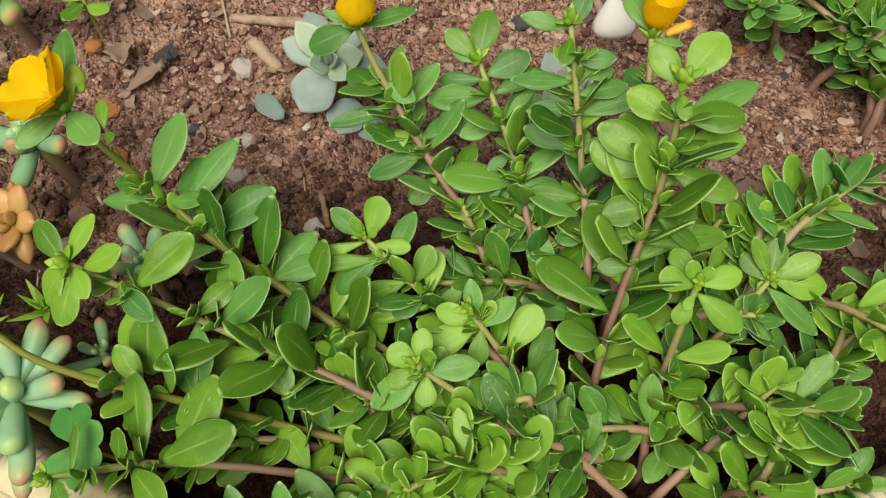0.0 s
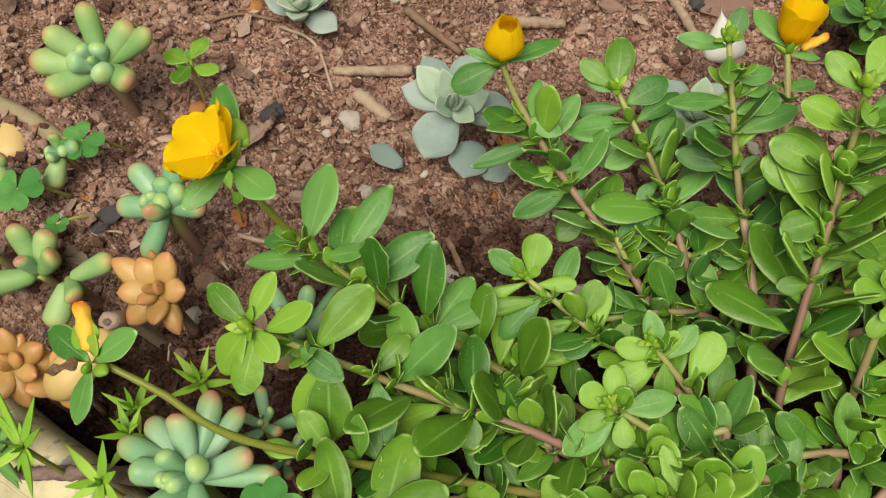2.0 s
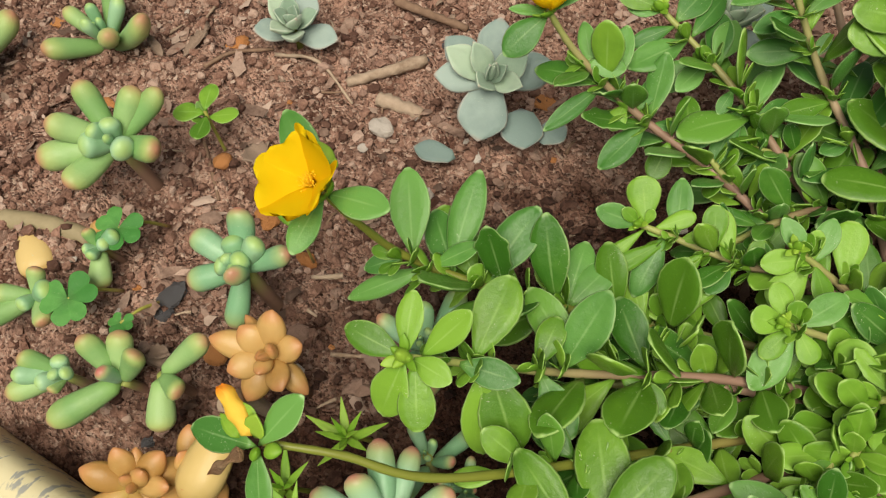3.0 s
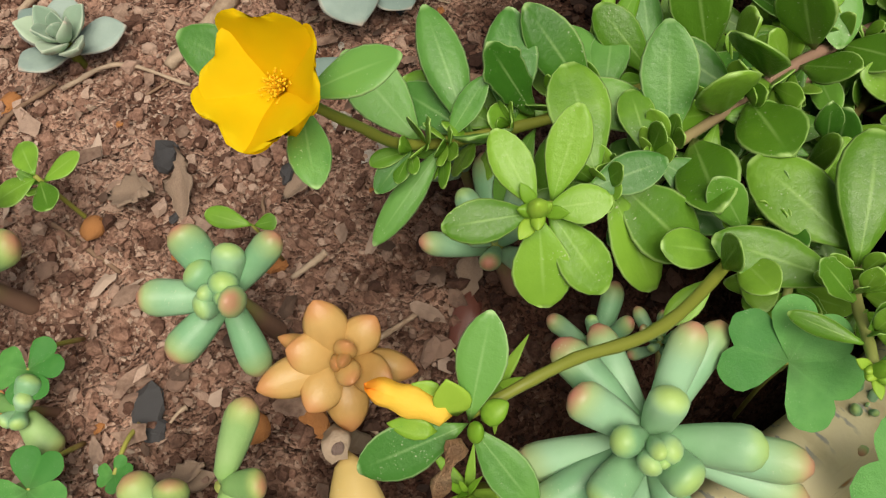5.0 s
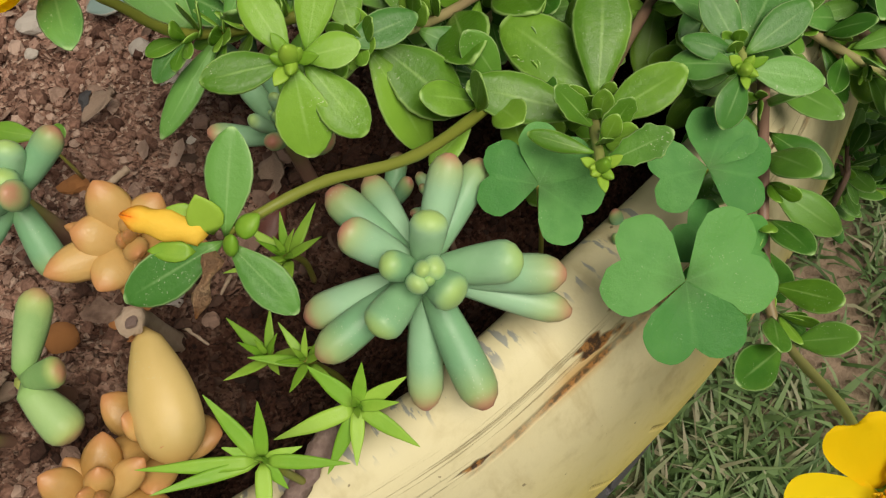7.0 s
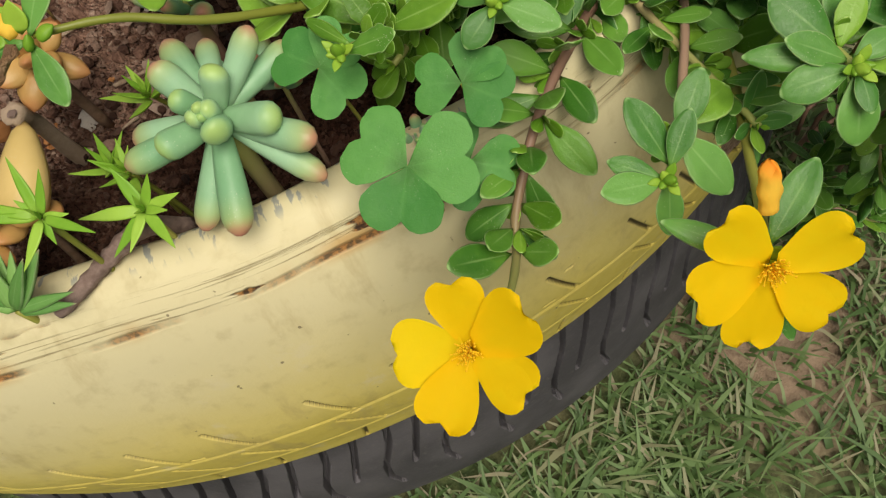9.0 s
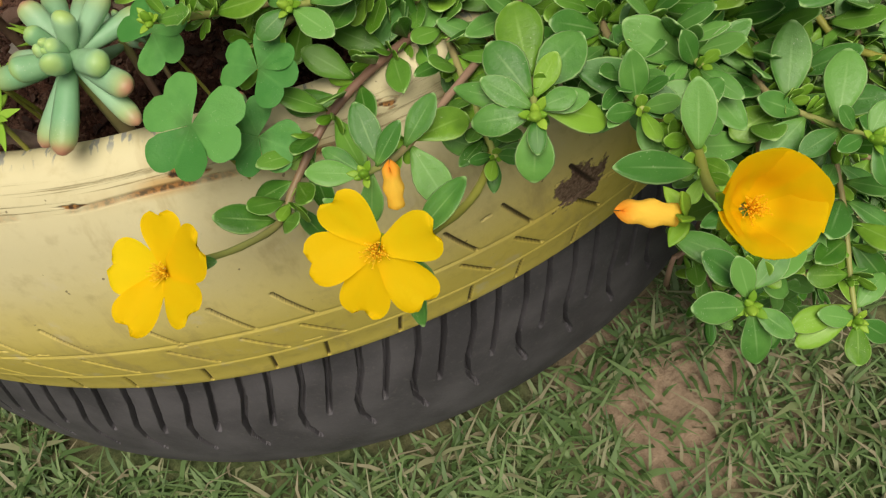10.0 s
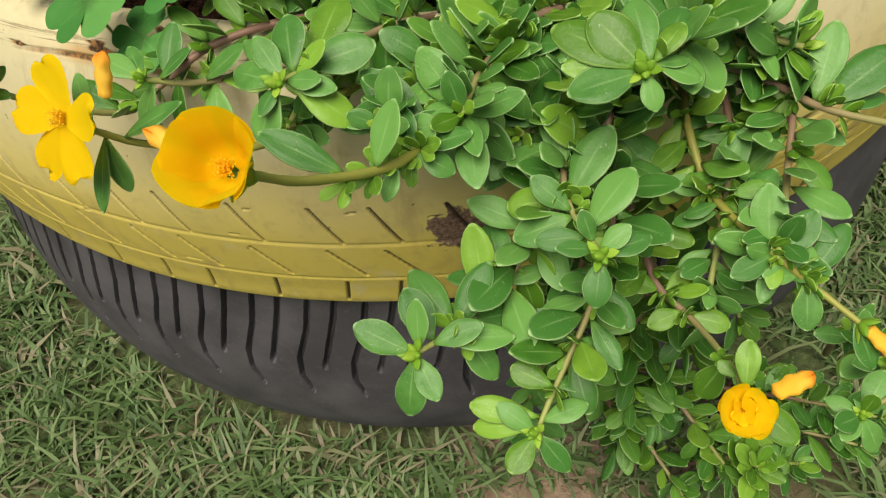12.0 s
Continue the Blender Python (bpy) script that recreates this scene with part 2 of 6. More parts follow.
def grass_material():
    m, t, p = nodes_of("grass_blades")
    pick = add(t, "NewGeometry").outputs["Random Per Island"]
    place = add(t, "TexCoord").outputs["Object"]
    big = grain(t, place, 11, 3.0)
    colour = mixed(t, ramp(t, pick, 0.0, 0.75), (0.06, 0.115, 0.03), (0.15, 0.235, 0.08))
    straw = sums(t, "ADD", sums(t, "MULTIPLY", pick, 0.75), sums(t, "MULTIPLY", big, 0.55))
    colour = mixed(t, ramp(t, straw, 0.76, 1.04), colour, (0.27, 0.235, 0.15))
    t.links.new(colour, p.inputs["Base Color"])
    p.inputs["Roughness"].default_value = 0.6
    clear = add(t, "BsdfTranslucent", {0: colour})
    mix = add(t, "MixShader", {0: 0.2, 1: p.outputs[0], 2: clear.outputs[0]})
    t.links.new(mix.outputs[0], t.nodes["Material Output"].inputs[0])
    return m


def paint_material():
    """Faded yellow paint on rubber: bleached on top, with cracks round the shoulder, chips, brown streaks, a peeled
    patch and tread cuts coloured dark by depth.
    """
    m, t, p = nodes_of("yellow_paint")
    place = add(t, "TexCoord").outputs["Object"]
    z = add(t, "SeparateXYZ", {0: place}).outputs[2]
    uv = add(t, "UVMap").outputs[0]
    big, mid, fine = grain(t, place, 22, 4.0), grain(t, place, 120, 4.0), grain(t, place, 700, 4.0, 0.6)
    level = sums(t, "ADD", z, sums(t, "MULTIPLY", sums(t, "SUBTRACT", big, 0.5), 0.03))
    colour = mixed(t, ramp(t, level, 0.185, 0.268), (0.665, 0.53, 0.115), (0.63, 0.56, 0.35))
    colour = mixed(t, ramp(t, mid, 0.5, 0.8, 0.0, 0.35), colour, (0.3, 0.23, 0.1))
    streak = grain(t, add(t, "Mapping", {"Vector": uv, "Scale": (60.0, 18.0, 1.0)}).outputs[0], 1.0, 5.0, 0.65)
    colour = mixed(t, ramp(t, streak, 0.52, 0.72, 0.0, 0.5), colour, (0.36, 0.27, 0.12))
    colour = mixed(t, ramp(t, grain(t, place, 55, 5.0, 0.7), 0.58, 0.7, 0.0, 0.45), colour, (0.64, 0.56, 0.37))
    # cracks: grain drawn out along the tyre, in one band
    drawn = add(t, "Mapping", {"Vector": uv, "Scale": (14.0, 900.0, 1.0)}).outputs[0]
    band_v = add(t, "SeparateXYZ", {0: uv}).outputs[1]
    wander = sums(t, "ADD", band_v, sums(t, "MULTIPLY", sums(t, "SUBTRACT", grain(t, add(t, "Mapping", {"Vector": uv, "Scale": (7.0, 0.0, 0.0)}).outputs[0], 1.0, 2.0), 0.5), 0.012))
    band = ramp(t, sums(t, "ABSOLUTE", sums(t, "SUBTRACT", wander, 0.0)), 0.004, 0.0075, 1.0, 0.0)
    crack = sums(t, "MULTIPLY", ramp(t, grain(t, drawn, 1.0, 5.0, 0.7), 0.56, 0.63), band)
    holes = sums(t, "MULTIPLY", ramp(t, grain(t, add(t, "Mapping", {"Vector": uv, "Scale": (34.0, 110.0, 1.0)}).outputs[0], 1.0, 3.0), 0.59, 0.63), band)
    rift = ramp(t, sums(t, "ABSOLUTE", sums(t, "SUBTRACT", wander, 0.0052)), 0.0005, 0.0017, 1.0, 0.0)
    along_u = grain(t, add(t, "Mapping", {"Vector": uv, "Scale": (26.0, 0.0, 0.0)}).outputs[0], 1.0, 3.0)
    rift = sums(t, "MULTIPLY", rift, ramp(t, along_u, 0.42, 0.56))
    halo = sums(t, "MULTIPLY", ramp(t, sums(t, "ABSOLUTE", sums(t, "SUBTRACT", wander, 0.0045)), 0.001, 0.005, 1.0, 0.0), ramp(t, along_u, 0.46, 0.64))
    colour = mixed(t, sums(t, "MULTIPLY", crack, 0.6), colour, (0.24, 0.18, 0.085))
    colour = mixed(t, sums(t, "MULTIPLY", halo, 0.7), colour, (0.5, 0.27, 0.075))
    colour = mixed(t, sums(t, "MULTIPLY", rift, 0.85), colour, mixed(t, ramp(t, fine, 0.4, 0.6), (0.05, 0.025, 0.012), (0.36, 0.15, 0.04)))
    colour = mixed(t, holes, colour, mixed(t, ramp(t, fine, 0.4, 0.6), (0.06, 0.03, 0.015), (0.36, 0.17, 0.05)))
    # scuffs by the inner lip
    lip = ramp(t, band_v, -0.009, -0.0145)
    scuff = sums(t, "MULTIPLY", ramp(t, grain(t, add(t, "Mapping", {"Vector": uv, "Scale": (300.0, 90.0, 1.0)}).outputs[0], 1.0, 4.0), 0.56, 0.6), lip)
    colour = mixed(t, sums(t, "MULTIPLY", scuff, 0.75), colour, (0.2, 0.22, 0.25))
    # a patch where the paint has peeled
    apart = add(t, "VectorMath", {0: place, 1: (-0.004, 0.002, 0.205)}, operation="DISTANCE").outputs[1]
    edge = sums(t, "ADD", apart, sums(t, "MULTIPLY", sums(t, "SUBTRACT", grain(t, place, 90, 4.0), 0.5), 0.034))
    peel = ramp(t, edge, 0.0105, 0.0125, 1.0, 0.0)
    colour = mixed(t, peel, colour, mixed(t, ramp(t, fine, 0.35, 0.65), (0.1, 0.055, 0.04), (0.26, 0.17, 0.13)))
    # dark brown in the tread cuts, set by how deep they go
    colour = mixed(t, sums(t, "MULTIPLY", add(t, "Attribute", attribute_name="cut_dark").outputs["Fac"], 0.92), colour, (0.045, 0.032, 0.022))
    chips = ramp(t, grain(t, place, 260, 2.0), 0.74, 0.77)
    colour = mixed(t, sums(t, "MULTIPLY", chips, 0.7), colour, (0.1, 0.07, 0.04))
    t.links.new(colour, p.inputs["Base Color"])
    t.links.new(ramp(t, mid, 0.3, 0.7, 0.5, 0.72), p.inputs["Roughness"])
    p.inputs["Specular IOR Level"].default_value = 0.35
    h = sums(t, "SUBTRACT", sums(t, "ADD", sums(t, "MULTIPLY", mid, 0.4), sums(t, "MULTIPLY", fine, 0.12)), sums(t, "ADD", sums(t, "ADD", crack, rift), sums(t, "ADD", peel, holes)))
    bump(t, p, h, 0.5, 0.0012)
    return m


def rubber_material():
    m, t, p = nodes_of("weathered_rubber")
    place = add(t, "TexCoord").outputs["Object"]
    big, fine = grain(t, place, 30, 4.0), grain(t, place, 500, 4.0)
    colour = mixed(t, ramp(t, big, 0.3, 0.7), (0.05, 0.046, 0.054), (0.1, 0.092, 0.105))
    colour = mixed(t, ramp(t, fine, 0.55, 0.8, 0.0, 0.5), colour, (0.15, 0.135, 0.13))
    t.links.new(colour, p.inputs["Base Color"])
    p.inputs["Roughness"].default_value = 0.75
    bump(t, p, fine, 0.4, 0.0006)
    return m


SOIL, TURF, GRASS, PAINT, RUBBER = soil_material(), turf_material(), grass_material(), paint_material(), rubber_material()


# ---- building blocks ----
UP = Vector((0, 0, 1))


def mesh_of(name, verts, faces, material, uvs=None, smooth=True):
    me = bpy.data.meshes.new(name)
    me.from_pydata([tuple(v) for v in verts], [], faces)
    if material:
        me.materials.append(material)
    if uvs is not None:
        layer = me.uv_layers.new(name="UVMap")
        loops = np.zeros(len(me.loops), dtype=np.int32)
        me.loops.foreach_get("vertex_index", loops)
        layer.data.foreach_set("uv", np.asarray(uvs, dtype=np.float32)[loops].ravel())
    if smooth:
        me.polygons.foreach_set("use_smooth", [True] * len(me.polygons))
    me.update()
    return me


def put(name, me, m, parent=None, label=""):
    """Link a mesh at the world pose m, under a thing or a part if one is given."""
    ob = new(name, me)
    if parent is not None:
        ob.parent = parent
        ob.matrix_parent_inverse = WORLD_OF[parent.name].inverted()
    ob.matrix_basis = m
    WORLD_OF[ob.name] = m.copy()
    if label:
        tagged(ob, label)
    return ob


WORLD_OF = {}


def thing(name, place, label, category, group=""):
    ob = new(name)
    ob.empty_display_size = 0.01
    ob.location = place
    WORLD_OF[ob.name] = Matrix.Translation(place)
    return tagged(ob, label, category, group)


def aimed(place, along, face, size, wide=1.0):
    """A pose whose y runs along, whose z faces as near as it can to face."""
    y = Vector(along).normalized()
    z = Vector(face) - y * Vector(face).dot(y)
    if z.length < 1e-4:
        z = y.orthogonal()
    z.normalize()
    x = y.cross(z)
    r = Matrix((x * size * wide, y * size, z * size)).transposed().to_4x4()
    return Matrix.Translation(place) @ r


FLAT = [(1, 0), (0.91, 0.55), (0.48, 0.92), (0, 1), (-0.48, 0.92), (-0.91, 0.55), (-1, 0), (-0.6, -0.8), (0, -1), (0.6, -0.8)]
THIN = [(1, 0.2), (0.72, 1), (0.36, 1), (0, 1), (-0.36, 1), (-0.72, 1), (-1, 0.2), (-1, -0.2), (-0.5, -1), (0, -1), (0.5, -1), (1, -0.2)]
ROUND = [(math.cos(a * math.pi / 6), math.sin(a * math.pi / 6)) for a in range(12)]


def blade_mesh(name, material, half, thick, section=FLAT, rings=8, curl=0.0, fold=0.0, notch=0.0, ruffle=0.0, twist=0.0, wave=0.0):
    """A leaf, petal or bean one unit long on y: half(u) and thick(u) give its half width and half thickness."""
    verts, uvs, faces = [(0, 0, 0)], [(0, 0.5)], []
    k = len(section)
    for i in range(rings):
        u = (i + 1) / (rings + 0.35)
        u = 1 - (1 - u) ** 1.35
        w, th = half(u), thick(u)
        for a, b in section:
            dip = notch * u ** 4 * (1 - abs(a)) ** 1.3
            rise = curl * u * u + fold * a * a * w + ruffle * math.sin(a * 7 + u * 5) * u * u + wave * math.sin(a * 3.1) * abs(a) * u
            lean = twist * u * a * w
            verts.append((a * w, u - dip, b * th + rise + lean))
            uvs.append((u, 0.5 + 0.5 * a))
    for _ in range(2 if section is THIN else 1):
        verts.append((0, 1 - notch, curl))
        uvs.append((1, 0.5))
    for j in range(k):
        n = (j + 1) % k
        if section is THIN and j in (6, 11):
            continue
        faces.append((0, 1 + n, 1 + j))
        for i in range(rings - 1):
            a, b = 1 + i * k, 1 + (i + 1) * k
            faces.append((a + j, a + n, b + n, b + j))
        last = 1 + (rings - 1) * k
        faces.append((last + j, last + n, len(verts) - (2 if section is THIN and j > 6 else 1)))
    return mesh_of(name, verts, faces, material, uvs)


def obovate(widest, width, point=1.0, stalk=0.1):
    """Half width of a spoon-shaped leaf that is widest at u = widest."""
    def half(u):
        if u < widest:
            return width * (stalk + (1 - stalk) * math.sin(0.5 * math.pi * u / widest) ** 1.5)
        return width * max(0.0, math.cos(0.5 * math.pi * (u - widest) / (1 - widest))) ** (0.62 * point)
    return half


def even(t0):
    return lambda u: t0 * (0.35 + 0.65 * math.sin(math.pi * min(1, u * 0.92 + 0.05)))


def family(name, material, count, widest, width, thick, seed, point=1.0):
    r = random.Random(seed)
    return [blade_mesh(name, material, obovate(widest + r.uniform(-0.06, 0.05), width * r.uniform(0.86, 1.14), point), even(thick), curl=r.uniform(-0.16, 0.14),
                       fold=r.uniform(0.02, 0.22), twist=r.uniform(-0.25, 0.25), wave=r.uniform(-0.04, 0.04)) for _ in range(count)]


LEAVES = {
    "old": family("leaf_old", LEAF_OLD, 7, 0.6, 0.235, 0.035, 1, 0.95),
    "blue": family("leaf_grey_green", LEAF_BLUE, 6, 0.58, 0.22, 0.035, 2, 1.0),
    "mid": family("leaf_green", LEAF_MID, 7, 0.62, 0.245, 0.04, 3, 0.88),
    "young": family("leaf_young", LEAF_YOUNG, 6, 0.67, 0.26, 0.045, 4, 0.74),
    "bud": family("leaf_bud", LEAF_TIP, 3, 0.55, 0.22, 0.09, 5, 1.3),
}


def bitten_leaf(material, seed):
    """A leaf with ragged bites out of its margin and a hole."""
    r = random.Random(seed)
    cuts = [r.uniform(0.2, 1.0) for _ in range(9)]
    inner = obovate(0.6, 0.22)
    return blade_mesh("leaf_bitten", material, lambda u: inner(u) * (0.72 + 0.28 * cuts[int(u * 8.9)]), even(0.035), rings=16, curl=0.1, fold=0.2)


BITTEN = [bitten_leaf(LEAF_MID, 3), bitten_leaf(LEAF_OLD, 8)]


def bezier(points, n):
    """A smooth line through the points."""
    p = [Vector(q) for q in points]
    p = [p[0] * 2 - p[1]] + p + [p[-1] * 2 - p[-2]]
    out, spans = [], len(p) - 3
    for i in range(n + 1):
        s = min(spans - 1e-6, spans * i / n)
        k, f = int(s), s - int(s)
        a, b, c, d = p[k:k + 4]
        out.append(0.5 * (2 * b + (c - a) * f + (2 * a - 5 * b + 4 * c - d) * f * f + (3 * b - a - 3 * c + d) * f ** 3))
    return out


def tube_mesh(name, line, r0, r1, material, sides=8, knots=0.0, rough=0.0, seed=0):
    r = random.Random(seed)
    verts, uvs, faces = [], [], []
    side = (line[1] - line[0]).orthogonal().normalized()
    n = len(line)
    for i, c in enumerate(line):
        d = (line[min(i + 1, n - 1)] - line[max(i - 1, 0)]).normalized()
        side = (side - d * side.dot(d)).normalized()
        over = d.cross(side)
        rad = (r0 + (r1 - r0) * i / (n - 1)) * (1 + (knots if i % 3 == 0 else 0.0))
        for j in range(sides):
            a = 2 * math.pi * j / sides
            q = rad * (1 + rough * r.uniform(-1, 1))
            verts.append(c + side * (math.cos(a) * q) + over * (math.sin(a) * q))
            uvs.append((i / (n - 1), j / sides))
    for i in range(n - 1):
        for j in range(sides):
            k = (j + 1) % sides
            faces.append((i * sides + j, i * sides + k, (i + 1) * sides + k, (i + 1) * sides + j))
    for end, flip in ((0, True), (n - 1, False)):
        loop = [end * sides + j for j in range(sides)]
        faces.append(loop[::-1] if flip else loop)
    return mesh_of(name, verts, faces, material, uvs)


def around(axis, angle):
    a = Vector(axis).normalized()
    x = a.orthogonal().normalized()
    return (x * math.cos(angle) + a.cross(x) * math.sin(angle)).normalized()


# ---- petals, stamens and buds ----
PETALS = [blade_mesh("petal", PETAL, obovate(0.74, w2, 0.42, 0.34), even(0.006), THIN, rings=12, curl=c, fold=0.04, notch=0.09, ruffle=r, wave=w)
          for c, r, w, w2 in ((0.06, 0.03, 0.05, 0.52), (0.17, 0.04, -0.07, 0.57), (-0.03, -0.04, 0.08, 0.49))]
CUP_PETALS = [blade_mesh("petal", PETAL, obovate(0.7, 0.6, 0.5, 0.45), even(0.006), THIN, rings=11, curl=c, fold=0.36, notch=0.06, ruffle=r) for c, r in ((0.16, 0.01), (0.22, -0.012))]


def barrel_petal(seed, mouth, rag=0.025):
    """A petal of a half-closed flower, one unit tall: a curved staff of a cup whose mouth is that wide, its rim uneven."""
    cols, rows, span = 12, 9, radians(62)
    verts, uvs, faces = [], [], []
    for side in (1, 0):
        for i in range(cols):
            x = 2 * i / (cols - 1) - 1
            top = 1 - 0.16 * abs(x) ** 2.5 + rag * math.sin(x * 7 + seed)
            for j in range(rows):
                f = j / (rows - 1)
                h = top * f
                rad = 0.1 + 0.3 * math.sin(0.5 * math.pi * min(1.0, f / 0.5)) ** 0.8
                rad += (mouth - 0.4) * max(0.0, (f - 0.4) / 0.6) ** 1.5 + 0.012 * math.sin(x * 5 + seed * 2) * f - 0.02 * x + 0.012 * side
                q = x * span
                verts.append((rad * math.sin(q), h, rad * math.cos(q)))
                uvs.append((f * 0.98, 0.5 + 0.48 * x))
    n = cols * rows
    for i in range(cols - 1):
        for j in range(rows - 1):
            k = i * rows + j
            faces += [(k, k + rows, k + rows + 1, k + 1), (n + k, n + k + 1, n + k + rows + 1, n + k + rows)]
    return mesh_of("petal", verts, faces, PETAL, uvs)


CLOSED_PETALS = [barrel_petal(k, 0.2) for k in range(3)]
CUPPED_PETALS = [barrel_petal(k + 5, 0.5) for k in range(3)]
BOWL_PETALS = [barrel_petal(k + 9, 0.68, 0.055) for k in range(3)]
SEPAL = blade_mesh("sepal", LEAF_TIP, obovate(0.45, 0.26, 1.5, 0.5), even(0.08), rings=6, curl=0.15, fold=0.3)
FADED = blade_mesh("faded_petals", PETAL_OLD, lambda u: 0.165 * (0.72 + 0.28 * math.sin(math.pi * u)) * (1 + 0.12 * math.sin(u * 17)) * (1.01 - u ** 12), lambda u: 0.15 * (0.72 + 0.28 * math.sin(math.pi * u)) * (1.01 - u ** 12), ROUND, 14, curl=0.1, ruffle=0.1, notch=0.12)
HUSK_MESH = blade_mesh("withered_petals", HUSK, lambda u: 0.17 * (0.75 + 0.4 * math.sin(u * 11)) * (1.05 - u ** 6), lambda u: 0.11 * (1 + 0.3 * math.cos(u * 14)) * (1.02 - u ** 5), ROUND, 12, curl=-0.2, ruffle=0.05)
BUD = blade_mesh("flower_bud", LEAF_TIP, lambda u: 0.3 * math.sin(math.pi * min(1, 0.12 + 0.86 * u)) ** 0.8, lambda u: 0.26 * math.sin(math.pi * min(1, 0.12 + 0.86 * u)) ** 0.8, ROUND, 7)


def stamen_mesh(seed):
    """A tuft of threads, each with a grain of pollen at its end."""
    r = random.Random(seed)
    verts, faces, uvs = [], [], []
    for i in range(60):
        a, s = i * 2.39996 + r.uniform(-0.5, 0.5), math.sqrt(i / 60) * r.uniform(0.8, 1.1)
        lean = Vector((math.cos(a) * s * 0.75, math.sin(a) * s * 0.75, 1 - 0.35 * s)) * r.uniform(0.6, 1.05)
        foot = Vector((lean.x * 0.3, lean.y * 0.3, 0))
        n = len(verts)
        side = around(lean, r.uniform(0, 6)) * 0.022
        other = lean.normalized().cross(side.normalized()) * 0.022
        verts += [foot + side, foot - side, foot + other, lean + side * 0.8, lean - side * 0.8, lean + other * 0.8]
        faces += [(n, n + 1, n + 4, n + 3), (n + 1, n + 2, n + 5, n + 4), (n + 2, n, n + 3, n + 5)]
        k = len(verts)
        verts += [lean + Vector(d) * 0.06 for d in ((1, 0, 0), (-1, 0, 0), (0, 1, 0), (0, -1, 0), (0, 0, 1), (0, 0, -1))]
        faces += [(k + x, k + y, k + z) for x in (0, 1) for y in (2, 3) for z in (4, 5)]
        uvs += [(0.5, 0.5)] * 12
    return mesh_of("stamens", verts, faces, STAMEN, uvs, smooth=False)


STAMENS = stamen_mesh(3)


def flower(parent, place, face, size, open_to=70.0, petals=5, spin=0.0, cup=False, lengths=None, uneven=0.0, wide=1.0, ways=()):
    """An open flower under a shoot: the tuft of stamens carries its petals. open_to: degrees of the petals from the flower's axis."""
    face = Vector(face).normalized()
    place = Vector(place)
    wild = random.Random(int(place.x * 99999))
    heart = put("flower", STAMENS, aimed(place + face * size * 0.06, around(face, 0.0), face, size * 0.3), parent, "yellow five-petalled flower, open")
    for i in range(petals):
        a = spin + i * 2 * math.pi / petals + uneven * wild.uniform(-0.3, 0.3)
        out = around(face, a)
        tilt = radians(open_to + (i % 2) * 7 - 3 + uneven * wild.uniform(-22, 12))
        along = out * math.sin(tilt) + face * math.cos(tilt)
        inward = face * math.sin(tilt) - out * math.cos(tilt)
        if ways:
            along = Vector(ways[i])
            inward = face
        if open_to < 30:
            kind = CLOSED_PETALS if open_to < 10 else (BOWL_PETALS if open_to < 26 else CUPPED_PETALS)
            put("petal", kind[i % 3], aimed(place - face * 0.001, face, out, size * (1.0 - 0.05 * (i % 2))), heart)
            continue
        kind = CUP_PETALS if cup else PETALS
        s = size * (lengths[i] if lengths else (0.97 + 0.06 * (i % 3)))
        put("petal", kind[i % len(kind)], aimed(place + out * size * 0.04 + face * (0.0004 * i), along, inward, s, wide), heart)
    return heart


